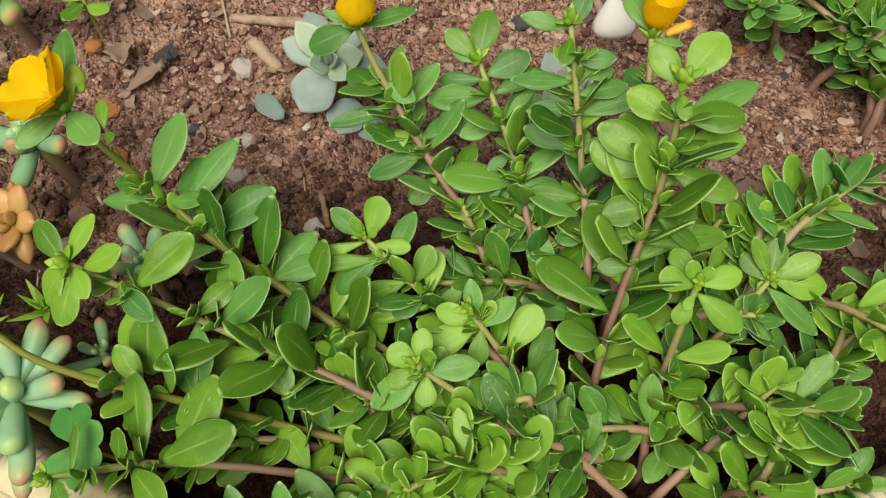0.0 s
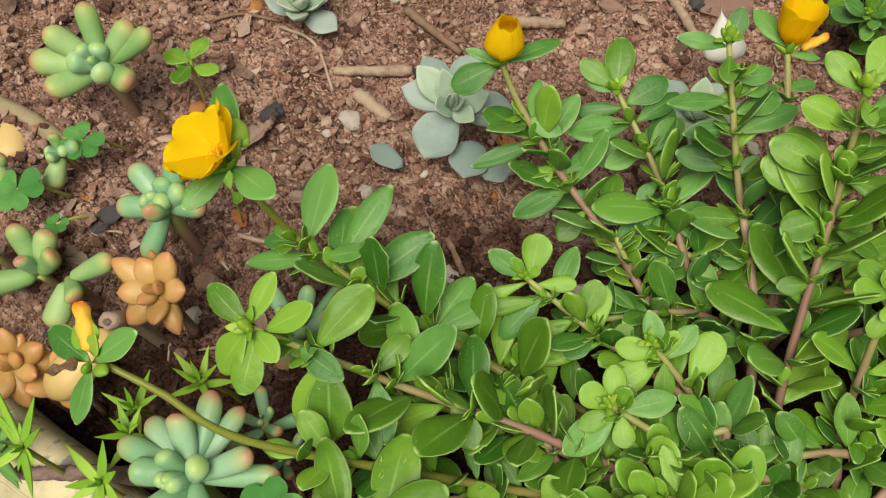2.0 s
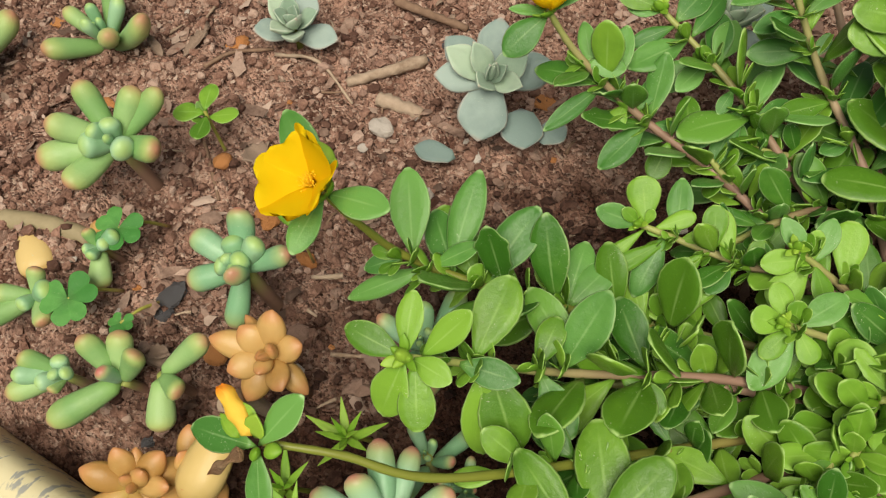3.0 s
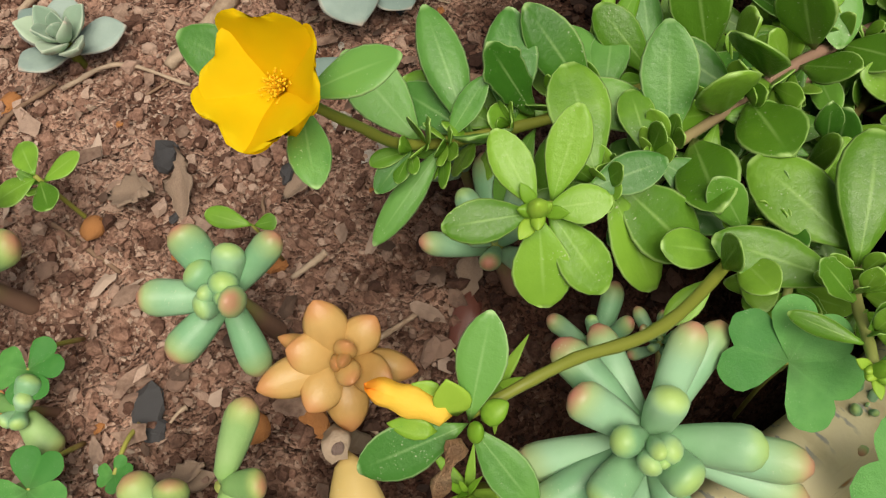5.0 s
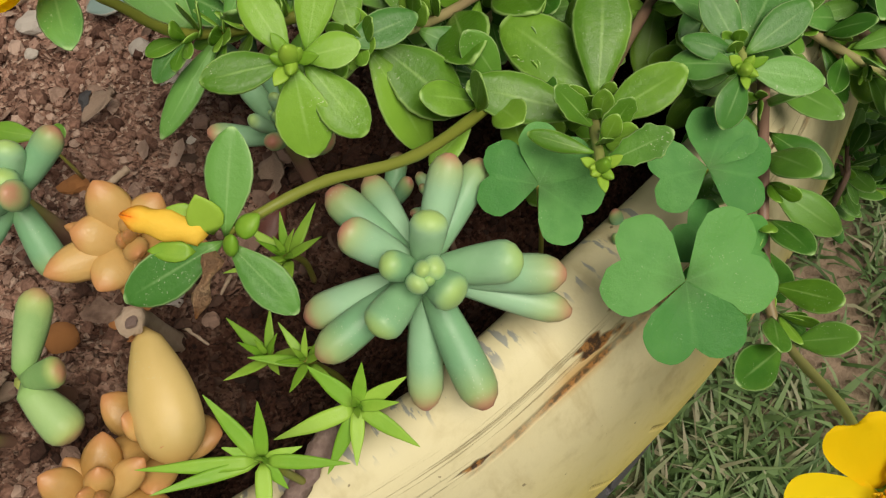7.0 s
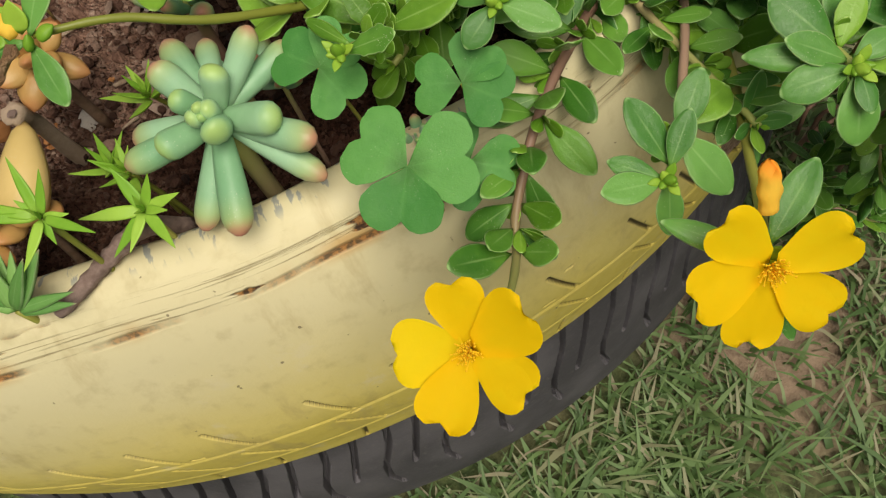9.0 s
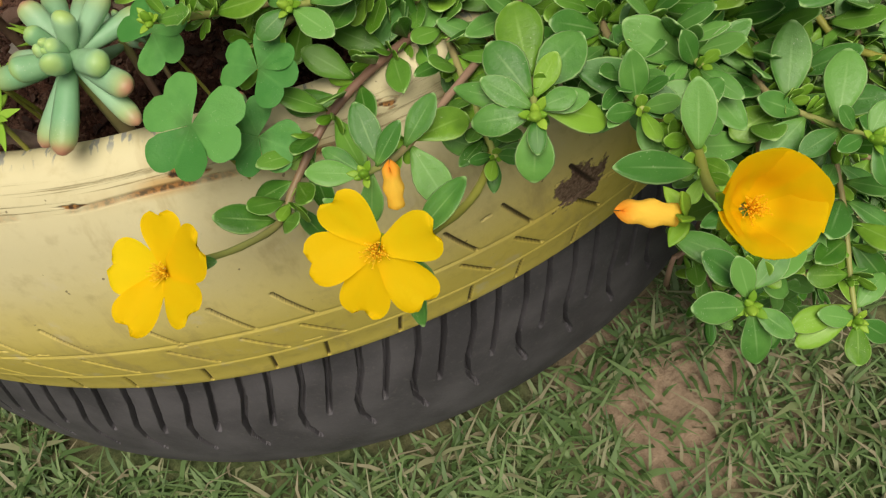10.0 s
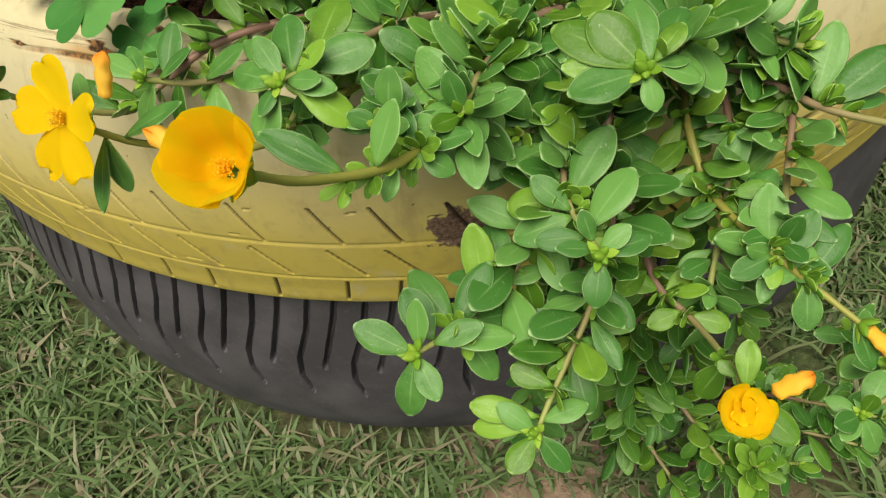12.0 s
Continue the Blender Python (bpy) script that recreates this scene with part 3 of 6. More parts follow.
# ---- purslane ----
def shoot(points, leaf=0.0175, end="tip", tone="mid", thick=0.0017, step=0.0074, start=0.12, seed=None, label="", lean_up=0.3, bare=1.0, leaves=()):
    """A trailing purslane shoot along the points: stem, a pair of leaves at each node, and the end: tip, bud, heart, buds, sepals or none. tone: the kind of most leaves; bare: how far up the leaves go.
    leaves: single leaves, each with how far up the stem it sits, its heading and rise in degrees, its length in mm, its width against the usual, and its kind if that differs."""
    r = random.Random(seed if seed is not None else int(abs(points[-1][0] * 7919 + points[-1][1] * 104729) * 1000))
    line = bezier(points, 30)
    foot = Vector(points[0])
    run = [0.0]
    for a, b in zip(line, line[1:]):
        run.append(run[-1] + (b - a).length)
    total = run[-1]
    root = thing("purslane_shoot", points[0], label or "trailing purslane shoot with fleshy green leaves on a pinkish stem", "plant", "purslane shoots")
    put("stem", tube_mesh("stem", [foot - (line[1] - foot) * 2 - UP * 0.022, foot - (line[1] - foot) - UP * 0.006, *line], thick, thick * 0.55, STEM_GREEN if tone == "flower" else STEM, knots=0.1), Matrix(), root)

    def at(s):
        k = min(len(run) - 2, max(0, next((i for i, v in enumerate(run) if v >= s), len(run) - 1) - 1))
        f = (s - run[k]) / max(1e-6, run[k + 1] - run[k])
        return line[k].lerp(line[k + 1], f), (line[k + 1] - line[k]).normalized()

    s, phi = total * start, r.uniform(0, 6.28)
    near_tip = total - (0.004 if end == "tip" else 0.0)
    while s < near_tip * bare:
        f = s / total
        place, axis = at(s)
        left = total - s
        for k in range(2):
            out = around(axis, phi + k * 3.14 + r.uniform(-0.4, 0.4))
            steep = radians(72 - 22 * f + r.uniform(-14, 12))
            along = (axis * math.cos(steep) + out * math.sin(steep)).normalized()
            along = (along + UP * lean_up * (1.2 if along.z < 0 else 0.5)).normalized()
            size = leaf * r.uniform(0.78, 1.12) * (0.72 + 0.36 * math.sin(math.pi * min(1, 0.15 + f * 0.75)))
            if left < 0.02:
                size *= 0.72 + 14 * left
            kind = tone if tone in LEAVES else "mid"
            x = r.random()
            if end == "tip" and left < 0.022:
                kind = "young" if tone in ("mid", "young") else kind
            elif x < 0.22:
                kind = "old"
            elif x > 0.86:
                kind = "mid"
            face = axis * 0.4 + UP * 1.2 + Vector((r.uniform(-0.2, 0.2), r.uniform(-0.2, 0.2), 0))
            me = r.choice(LEAVES[kind]) if r.random() > 0.05 else r.choice(BITTEN)
            put("leaf", me, aimed(place + out * thick * 0.6, along, face, size), root)
        if r.random() < 0.72 and left > 0.02:
            out = around(axis, phi + 1.2)
            for k in range(4):
                d = (axis * 0.6 + out * 0.8 + around(axis, phi + k * 2.1) * 0.7 + UP * 0.3).normalized()
                put("leaf", r.choice(LEAVES["young" if r.random() < 0.5 else "mid"]), aimed(place + out * thick * 0.7, d, axis + UP * 0.5 - d * 0.2, leaf * r.uniform(0.3, 0.56)), root)
        phi += 1.57 + r.uniform(-0.35, 0.35)
        s += step * r.uniform(0.8, 1.2) * (1.0 if left > 0.02 else 0.6)
    for far, heading, rise, length, wide, *own in leaves:
        place, axis = at(max(1e-5, total * far - 1e-5))
        a, e = radians(heading), radians(rise)
        d = Vector((math.cos(a) * math.cos(e), math.sin(a) * math.cos(e), math.sin(e)))
        kind = tone if tone in LEAVES else "blue"
        if r.random() < 0.14 and tone in LEAVES:
            kind = "mid" if kind == "blue" else "blue"
        face = Vector((-0.2 + r.uniform(-0.16, 0.16), -0.35 + r.uniform(-0.16, 0.16), 0.9))
        put("leaf", r.choice(BITTEN if own else LEAVES[kind]), aimed(place, d, face, length * 1.05 / 1000, min(1.2, wide * 1.08)), root)
        if 0.1 < far < 0.93:
            out = around(axis, r.uniform(0, 6.28))
            for k in range(4):
                d = (axis * 0.5 + out * 0.8 + around(axis, k * 1.57 + phi) * 0.8 + UP * 0.4).normalized()
                put("leaf", r.choice(LEAVES["young" if k < 2 else "mid"]), aimed(place + out * thick * 0.7, d, axis + UP * 0.6 - d * 0.2, leaf * r.uniform(0.22, 0.45)), root)
    place, axis = at(total - 1e-5)
    if end in ("heart", "buds"):
        axis = (axis * 0.4 + Vector((-0.2, -0.3, 0.8))).normalized()
        for k in range(4 if end == "heart" else 5):
            d = (axis + around(axis, phi + k * 1.9) * (0.25 if k == 0 else 0.8)).normalized()
            put("bud", BUD, aimed(place, d, around(d, 0), leaf * (0.27 if k == 0 else 0.2)), root, "small pale green flower bud")
        for k in range(3):
            d = (axis * 0.5 + around(axis, phi + 1 + k * 2.1)).normalized()
            put("leaf", r.choice(LEAVES["bud"]), aimed(place, d, axis, leaf * 0.26), root)
    if end == "sepals":
        for k in range(5):
            d = (axis * 0.6 + around(axis, phi + 0.6 + k * 1.257)).normalized()
            put("sepal", SEPAL, aimed(place - axis * 0.002, d, axis, leaf * 0.36), root)
    if end in ("tip", "bud"):
        axis = (axis * 0.8 + UP * 0.6).normalized()
        for k in range(10):
            steep = radians(26 + 7 * k if k < 3 else 46 + 5.5 * (k - 3) + r.uniform(-5, 5))
            out = around(axis, phi + (k // 2) * 1.57 + (k % 2) * 3.14 + r.uniform(-0.28, 0.28))
            d = axis * math.cos(steep) + out * math.sin(steep)
            kind = "bud" if k < 2 else ("young" if k < 5 else "mid")
            if tone == "young":
                kind = "young" if k > 1 else "bud"
            elif tone in ("blue", "old"):
                kind = "bud" if k < 2 else ("mid" if k < 4 else "blue")
            size = leaf * ((0.22 + 0.08 * k) if k < 3 else (0.62 + 0.075 * (k - 3))) * r.uniform(0.92, 1.1)
            put("leaf", r.choice(LEAVES[kind]), aimed(place - axis * 0.0009 * k, d, axis - d * 0.2, size), root)
    if end == "bud":
        for k in range(4):
            d = (axis + around(axis, k * 1.57) * (0.0 if k == 0 else 0.55)).normalized()
            put("bud", BUD, aimed(place, d, around(d, 0), leaf * (0.25 if k == 0 else 0.2)), root, "small pale green flower bud")
    return root


# ---- the ground, the lawn and the tyre ----
CENTRE = Vector((0.015, 0.335, 0))


def soil_height(x, y):
    z = 0.272 + 0.15 * (y - 0.2) - 0.10 * (x + 0.08)
    z = max(0.262, min(0.292, z))
    p = Vector((x, y, 0))
    z += 0.004 * noise.noise(p * 26) + 0.0038 * noise.noise(p * 80) + 0.0026 * abs(noise.noise(p * 190)) + 0.0012 * noise.noise(p * 420)
    under = math.hypot((x - 0.045) / 0.11, (y - 0.075) / 0.075)
    if under < 1:
        z -= 0.022 * (1 - under * under) ** 0.7
    rim = math.hypot(x - CENTRE.x, y - CENTRE.y)
    if rim > 0.25:
        turn = math.degrees(math.atan2(y - CENTRE.y, x - CENTRE.x)) + 117
        z -= (0.024 + 0.03 * math.exp(-(turn / 12) ** 2)) * min(1.0, (rim - 0.25) / 0.044) ** 2
    return z


def build_soil():
    rings, spokes = 210, 420
    verts, faces = [(CENTRE.x, CENTRE.y, soil_height(CENTRE.x, CENTRE.y))], []
    for i in range(rings):
        r = 0.306 * ((i + 1) / rings) ** 0.85
        for j in range(spokes):
            a = 2 * math.pi * j / spokes
            x, y = CENTRE.x + r * math.cos(a), CENTRE.y + r * math.sin(a)
            verts.append((x, y, soil_height(x, y)))
    for j in range(spokes):
        k = (j + 1) % spokes
        faces.append((0, 1 + j, 1 + k))
        for i in range(rings - 1):
            a, b = 1 + i * spokes, 1 + (i + 1) * spokes
            faces.append((a + j, b + j, b + k, a + k))
    ob = put("soil_bed", mesh_of("soil_bed", verts, faces, SOIL), Matrix())
    tagged(ob, "crumbly red-brown potting soil filling the tyre planter", "soil", kind="structure")


def lump_base():
    bm = bmesh.new()
    bmesh.ops.create_icosphere(bm, subdivisions=2, radius=1.0)
    v = np.array([tuple(q.co) for q in bm.verts])
    f = [tuple(q.index for q in p.verts) for p in bm.faces]
    bm.free()
    bm = bmesh.new()
    bmesh.ops.create_icosphere(bm, subdivisions=1, radius=1.0)
    v1 = np.array([tuple(q.co) for q in bm.verts])
    f1 = [tuple(q.index for q in p.verts) for p in bm.faces]
    bm.free()
    return v, f, v1, f1


LUMP, LUMP_FACES, GRIT, GRIT_FACES = lump_base()


def lump(name, material, seed, angular=0.3):
    r = random.Random(seed)
    off = Vector((r.uniform(-9, 9), r.uniform(-9, 9), r.uniform(-9, 9)))
    verts = []
    for q in LUMP:
        p = Vector(q)
        verts.append(p * (1 + angular * noise.noise(p * 1.1 + off) + 0.35 * angular * noise.noise(p * 3 + off)))
    return mesh_of(name, verts, LUMP_FACES, material, smooth=angular < 0.25)


def build_crumbs():
    """Loose crumbs of earth and grit over the soil, thickest where the soil lies open."""
    r = np.random.default_rng(5)
    verts, faces, n = [], [], 0
    shapes = [GRIT * (1 + 0.27 * r.standard_normal((len(GRIT), 1))) for _ in range(24)]
    clods = []
    for k in range(24):
        off = Vector((k * 3.7, k * 1.3, 2.0))
        clods.append(np.array([q * (1 + 0.45 * noise.noise(Vector(q) * 1.3 + off) + 0.3 * noise.noise(Vector(q) * 3.1 + off)) for q in LUMP]))
    count = 0
    while count < 17000:
        x, y = r.uniform(-0.29, 0.2), r.uniform(0.05, 0.37)
        if math.hypot(x - CENTRE.x, y - CENTRE.y) > 0.288 or (x > -0.01 and y < 0.15 and r.random() < 0.8):
            continue
        s = 0.0004 + 0.0022 * r.random() ** 4.2 if count % 14 else r.uniform(0.0009, 0.0022)
        big = count % 14 == 0
        if big:
            s *= r.uniform(0.5, 1.35)
        q = (clods if big else shapes)[r.integers(24)] * np.array([s, s * r.uniform(0.6, 1.0), s * r.uniform(0.65, 1.0)])
        a = r.uniform(0, 6.28)
        q = q @ np.array([[math.cos(a), math.sin(a), 0], [-math.sin(a), math.cos(a), 0], [0, 0, 1]])
        verts.append(q + np.array([x, y, soil_height(x, y) + s * 0.55]))
        faces += [(i + n, j + n, k + n) for i, j, k in (LUMP_FACES if big else GRIT_FACES)]
        n += len(q)
        count += 1
    ob = put("soil_crumbs", mesh_of("soil_crumbs", np.concatenate(verts), faces, CLOD, smooth=False), Matrix())
    tagged(ob, "loose crumbs of reddish earth and grit", "soil", kind="stuff")


def build_lawn():
    n, rad = 96, 400.0
    verts, faces = [(0, 0, 0)], []
    rings = [0.6, 1.5, 4, 12, 50, rad]
    for q in rings:
        verts += [(q * math.cos(2 * math.pi * j / n), q * math.sin(2 * math.pi * j / n), 0) for j in range(n)]
    for j in range(n):
        k = (j + 1) % n
        faces.append((0, 1 + j, 1 + k))
        for i in range(len(rings) - 1):
            faces.append((1 + i * n + j, 1 + (i + 1) * n + j, 1 + (i + 1) * n + k, 1 + i * n + k))
    tagged(put("ground", mesh_of("ground", verts, faces, TURF), Matrix()), "thin mown lawn over brown earth", "lawn", kind="structure")
    r = random.Random(8)
    verts, faces = [], []
    made = 0
    while made < 66000:
        far = made > 48000
        if far:
            q, s = r.uniform(0, 6.283), 0.33 + 1.9 * r.random() ** 1.4
            x, y = CENTRE.x + s * math.cos(q), CENTRE.y + s * math.sin(q)
        else:
            x, y = r.uniform(-0.75, 0.75), -0.4 + 0.95 * r.random() ** 1.3
        if math.hypot(x - CENTRE.x, y - CENTRE.y) < 0.318 or (not far and abs(x) > 0.5 and r.random() < 0.6):
            continue
        worn = noise.noise(Vector((x * 9, y * 9, 4))) + 0.9 * max(0.0, 1 - math.hypot((x - 0.035) / 0.085, (y + 0.04) / 0.06))
        if worn > 0.22 and r.random() < 0.75:
            continue
        a, h = r.uniform(0, 6.28), r.uniform(0.004, 0.02)
        flop = r.uniform(0.6, 2.4) * h
        dx, dy, w = math.cos(a), math.sin(a), r.uniform(0.0005, 0.0013) * (1.6 if far else 1.0)
        px, py = -dy * w, dx * w
        k = len(verts)
        verts += [(x - px, y - py, -0.001), (x + px, y + py, -0.001), (x + dx * flop * 0.4 - px, y + dy * flop * 0.4 - py, h * 0.72), (x + dx * flop * 0.4 + px, y + dy * flop * 0.4 + py, h * 0.72),
                  (x + dx * flop, y + dy * flop, h * r.uniform(0.55, 1.0))]
        faces += [(k, k + 1, k + 3, k + 2), (k + 2, k + 3, k + 4)]
        made += 1
    tagged(put("grass", mesh_of("grass", verts, faces, GRASS), Matrix()), "short green lawn grass mixed with dry straw", "grass", kind="stuff")


# the tyre's section, from the inside over the lip and down: radius and height
PAINTED = [(0.29, 0.17), (0.2975, 0.235), (0.2995, 0.265), (0.3015, 0.277), (0.305, 0.2825), (0.311, 0.2832), (0.317, 0.28), (0.3225, 0.272), (0.328, 0.258), (0.3325, 0.238), (0.335, 0.214), (0.3345, 0.197), (0.332, 0.178), (0.329, 0.163), (0.3275, 0.154), (0.3255, 0.15), (0.321, 0.1492)]
BARE = [(0.3195, 0.1494), (0.32, 0.14), (0.3225, 0.12), (0.3245, 0.095), (0.3245, 0.065), (0.322, 0.04), (0.316, 0.02), (0.306, 0.006), (0.29, 0.0), (0.27, 0.0)]


def stroke(a, z, a0, z0, a1, z1, half):
    """How deep a cut from one end to the other goes at an angle and height, both in metres on the tread."""
    da, dz = a1 - a0, z1 - z0
    f = np.clip(((a - a0) * da + (z - z0) * dz) / (da * da + dz * dz), 0, 1)
    d = np.hypot(a - a0 - f * da, z - z0 - f * dz)
    return np.clip(2.0 - d / half, 0, 1)


def band(name, section, rows, material, cut, wobble, parent, label, bare_cuts=False, fine=(9.0, 9.1)):
    line = bezier([(p[0], p[1], 0) for p in section], 400)
    q = np.array([tuple(v) for v in line])[:, :2]
    qrun = np.r_[0, np.cumsum(np.hypot(*np.diff(q, axis=0).T))]
    pace = np.where((q[:, 1] > fine[0]) & (q[:, 1] < fine[1]) & (q[:, 0] > 0.32), 7.0, 1.0)
    load = np.r_[0, np.cumsum(np.diff(qrun) * pace[1:])]
    want = np.interp(np.linspace(0, load[-1], rows), load, qrun)
    rr, zz = np.interp(want, qrun, q[:, 0]), np.interp(want, qrun, q[:, 1])
    near = np.linspace(radians(-152), radians(-70), 1150)
    far = np.linspace(radians(-70), radians(208), 280)[1:-1]
    ang = np.r_[near, far]
    A, Z = np.meshgrid(ang, zz, indexing="ij")
    R = np.meshgrid(ang, rr, indexing="ij")[1].copy()
    arc = A * 0.33
    R -= cut(arc, Z)
    R += wobble(A, Z)
    v = np.stack([CENTRE.x + R * np.cos(A), CENTRE.y + R * np.sin(A), Z], -1).reshape(-1, 3)
    crest = want[np.argmax(zz)]
    uv = np.stack([arc, np.broadcast_to(want - crest - 0.0145, A.shape)], -1).reshape(-1, 2)
    n, m = A.shape
    i = np.arange(n)[:, None]
    j = np.arange(m - 1)[None]
    k = (i + 1) % n
    f = np.stack([i * m + j, k * m + j, k * m + j + 1, i * m + j + 1], -1).reshape(-1, 4)
    me = mesh_of(name, v, f[:, ::-1].tolist(), material, uv, smooth=bare_cuts)
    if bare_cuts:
        # how deep each point is cut, for the dark colour there
        depth_layer = me.attributes.new("cut_dark", "FLOAT", "POINT")
        depth_layer.data.foreach_set("value", np.clip((cut(arc, Z) - 0.0007) / 0.0004, 0, 1).astype(np.float32).ravel())
    return put(name, me, Matrix(), parent, label)


def build_tyre():
    tyre = thing("tyre_planter", (CENTRE.x, CENTRE.y, 0), "old car tyre planter, top half painted faded yellow, standing on grass", "tyre")

    def cut_paint(a, z):
        d = 0.0006 * np.clip(1 - np.abs(z - 0.199) / 0.0016, 0, 1) + 0.0006 * np.clip(1 - np.abs(z - 0.1735) / 0.0014, 0, 1)
        nick = random.Random(6)
        for k in range(-14, 10):
            c = -0.6216 + k * 0.0284 + 0.0035 * math.sin(k * 1.9)
            d = np.maximum(d, 0.0019 * stroke(a, z, c - 0.003, 0.2195, c + 0.0072, 0.2, 0.00048))
            d = np.maximum(d, 0.0019 * stroke(a, z, c, 0.1945, c + 0.0125, 0.1765, 0.00048))
            d = np.maximum(d, 0.0016 * stroke(a, z, c + 0.003, 0.17, c + 0.0005, 0.154, 0.0005))
            for _ in range(1):
                x, y, n = c + nick.uniform(0, 0.028), nick.uniform(0.178, 0.218), nick.uniform(0.002, 0.008)
                d = np.maximum(d, nick.uniform(0.0008, 0.0012) * stroke(a, z, x, y, x + n, y + nick.uniform(-0.0006, 0.0006), 0.0003))
        return d

    def cut_bare(a, z):
        d = 0 * a
        for k in range(-14, 10):
            c = -0.6463 + k * 0.0284
            s = c + 0.0142
            for a0, z0, a1, z1 in ((c + 0.004, 0.14, c, 0.12), (c, 0.12, c - 0.008, 0.097), (c - 0.008, 0.097, c - 0.0095, 0.082), (c - 0.0095, 0.082, c - 0.0065, 0.068), (s + 0.004, 0.144, s, 0.126), (s, 0.126, s - 0.0095, 0.092)):
                d = np.maximum(d, 0.005 * stroke(a, z, a0, z0, a1, z1, 0.0008))
        return d

    def wobble(a, z):
        return 0.0016 * np.sin(a * 7 + 1) * np.clip((z - 0.15) / 0.1, 0, 1) + 0.0008 * np.sin(a * 23) * np.clip((z - 0.2) / 0.06, 0, 1)

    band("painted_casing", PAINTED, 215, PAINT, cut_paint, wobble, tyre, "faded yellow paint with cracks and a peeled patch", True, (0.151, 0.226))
    band("bare_tread", BARE, 115, RUBBER, cut_bare, lambda a, z: 0 * a, tyre, "bare dark grey rubber tread with curved grooves")


build_lawn()
build_tyre()
def build_flakes():
    """Thin scraps of bark and dead leaf strewn over the soil."""
    r = random.Random(19)
    verts, faces = [], []
    made = 0
    while made < 1500:
        x, y = r.uniform(-0.27, 0.19), r.uniform(0.08, 0.4)
        if math.hypot(x - CENTRE.x, y - CENTRE.y) > 0.283:
            continue
        made += 1
        n, s, long, a = r.randint(7, 10), 0.0006 + 0.0024 * r.random() ** 3.2, r.uniform(1.0, 2.4), r.uniform(0, 6.28)
        tilt, bend = Vector((r.uniform(-0.5, 0.5), r.uniform(-0.5, 0.5), 0)), r.uniform(-0.3, 0.5)
        k = len(verts)
        z = soil_height(x, y) + 0.0009 + s * 0.3
        verts.append((x, y, z + s * bend))
        for i in range(n):
            q, rad = a + i * 6.283 / n, s * r.uniform(0.55, 1.25)
            u, v = math.cos(i * 6.283 / n) * rad * long, math.sin(i * 6.283 / n) * rad
            dx, dy = u * math.cos(a) - v * math.sin(a), u * math.sin(a) + v * math.cos(a)
            verts.append((x + dx, y + dy, z + dx * tilt.x + dy * tilt.y))
        faces += [(k, k + 1 + i, k + 1 + (i + 1) % n) for i in range(n)]
    ob = put("soil_flakes", mesh_of("soil_flakes", verts, faces, FLAKE, smooth=False), Matrix())
    tagged(ob, "small tan bark and leaf flakes strewn over soil", "leaf litter", kind="stuff")


build_soil()
build_crumbs()
build_flakes()


# ---- purslane shoots in the bed ----
YELLOW = "purslane shoot ending in an open yellow flower"
s = shoot([(-0.012, 0.096, 0.276), (-0.047, 0.118, 0.289), (-0.074, 0.133, 0.302), (-0.096, 0.148, 0.315), (-0.106, 0.151, 0.335), (-0.112, 0.154, 0.35)], 0.025, "sepals", "flower", step=0.0085, label=YELLOW, bare=0.6,
      leaves=[(0.99, -51, 18, 19.0, 0.9), (0.99, -137, 0, 17, 0.8), (0.99, 93, 20, 23.5, 0.95), (0.72, 70, 19, 26.1, 0.99), (0.64, 46, 35, 29.9, 0.75), (0.68, -13, 26, 16, 0.86), (0.74, 167, -14, 12.4, 1.31), (0.68, 170, -11, 26.5, 0.57), (0.63, 83, 6, 21.3, 1.05), (0.57, 26, 21, 27, 0.86), (0.39, 47, 19, 21.1, 1.2), (0.39, 17, 17, 19.2, 0.93)])
flower(s, (-0.1126, 0.1543, 0.3528), (-0.42, -0.08, 0.9), 0.0141, 52, spin=0.75, uneven=0.2, wide=1.05)
for d, n, w in (((-0.05, 0.85, 0.52), 0.0086, 1.3), ((-0.2, 0.84, 0.5), 0.0045, 1.8), ((0.47, 0.75, 0.47), 0.0045, 1.8)):
    put("bud", BUD, aimed((-0.1085, 0.1578, 0.3515), d, UP, n, w), s, "small green flower bud")
shoot([(0.004, 0.074, 0.276), (-0.03, 0.088, 0.292), (-0.07, 0.102, 0.305), (-0.108, 0.11, 0.334)], 0.0245, "heart", "mid", step=0.0085, bare=0.6,
      leaves=[(0.97, 6, 29, 17.6, 0.95), (1, 57, 30, 15.6, 0.85), (1, 131, 11, 16.2, 0.88), (0.99, -57, 2, 11.6, 1.14), (0.98, -114, -37, 17.5, 1.01), (1, -153, -47, 17.7, 1.14), (0.89, -41, -3, 16.2, 1.15), (0.81, -95, -38, 23.2, 1.1), (0.85, 39, 21, 23.7, 0.85), (0.69, -85, -29, 19, 1.23), (0.64, 26, 35, 25.3, 1.01), (0.7, 38, 21, 15.1, 1.1), (0.51, -63, -14, 14.8, 1.39), (0.83, -119, -53, 26.6, 0.73)])
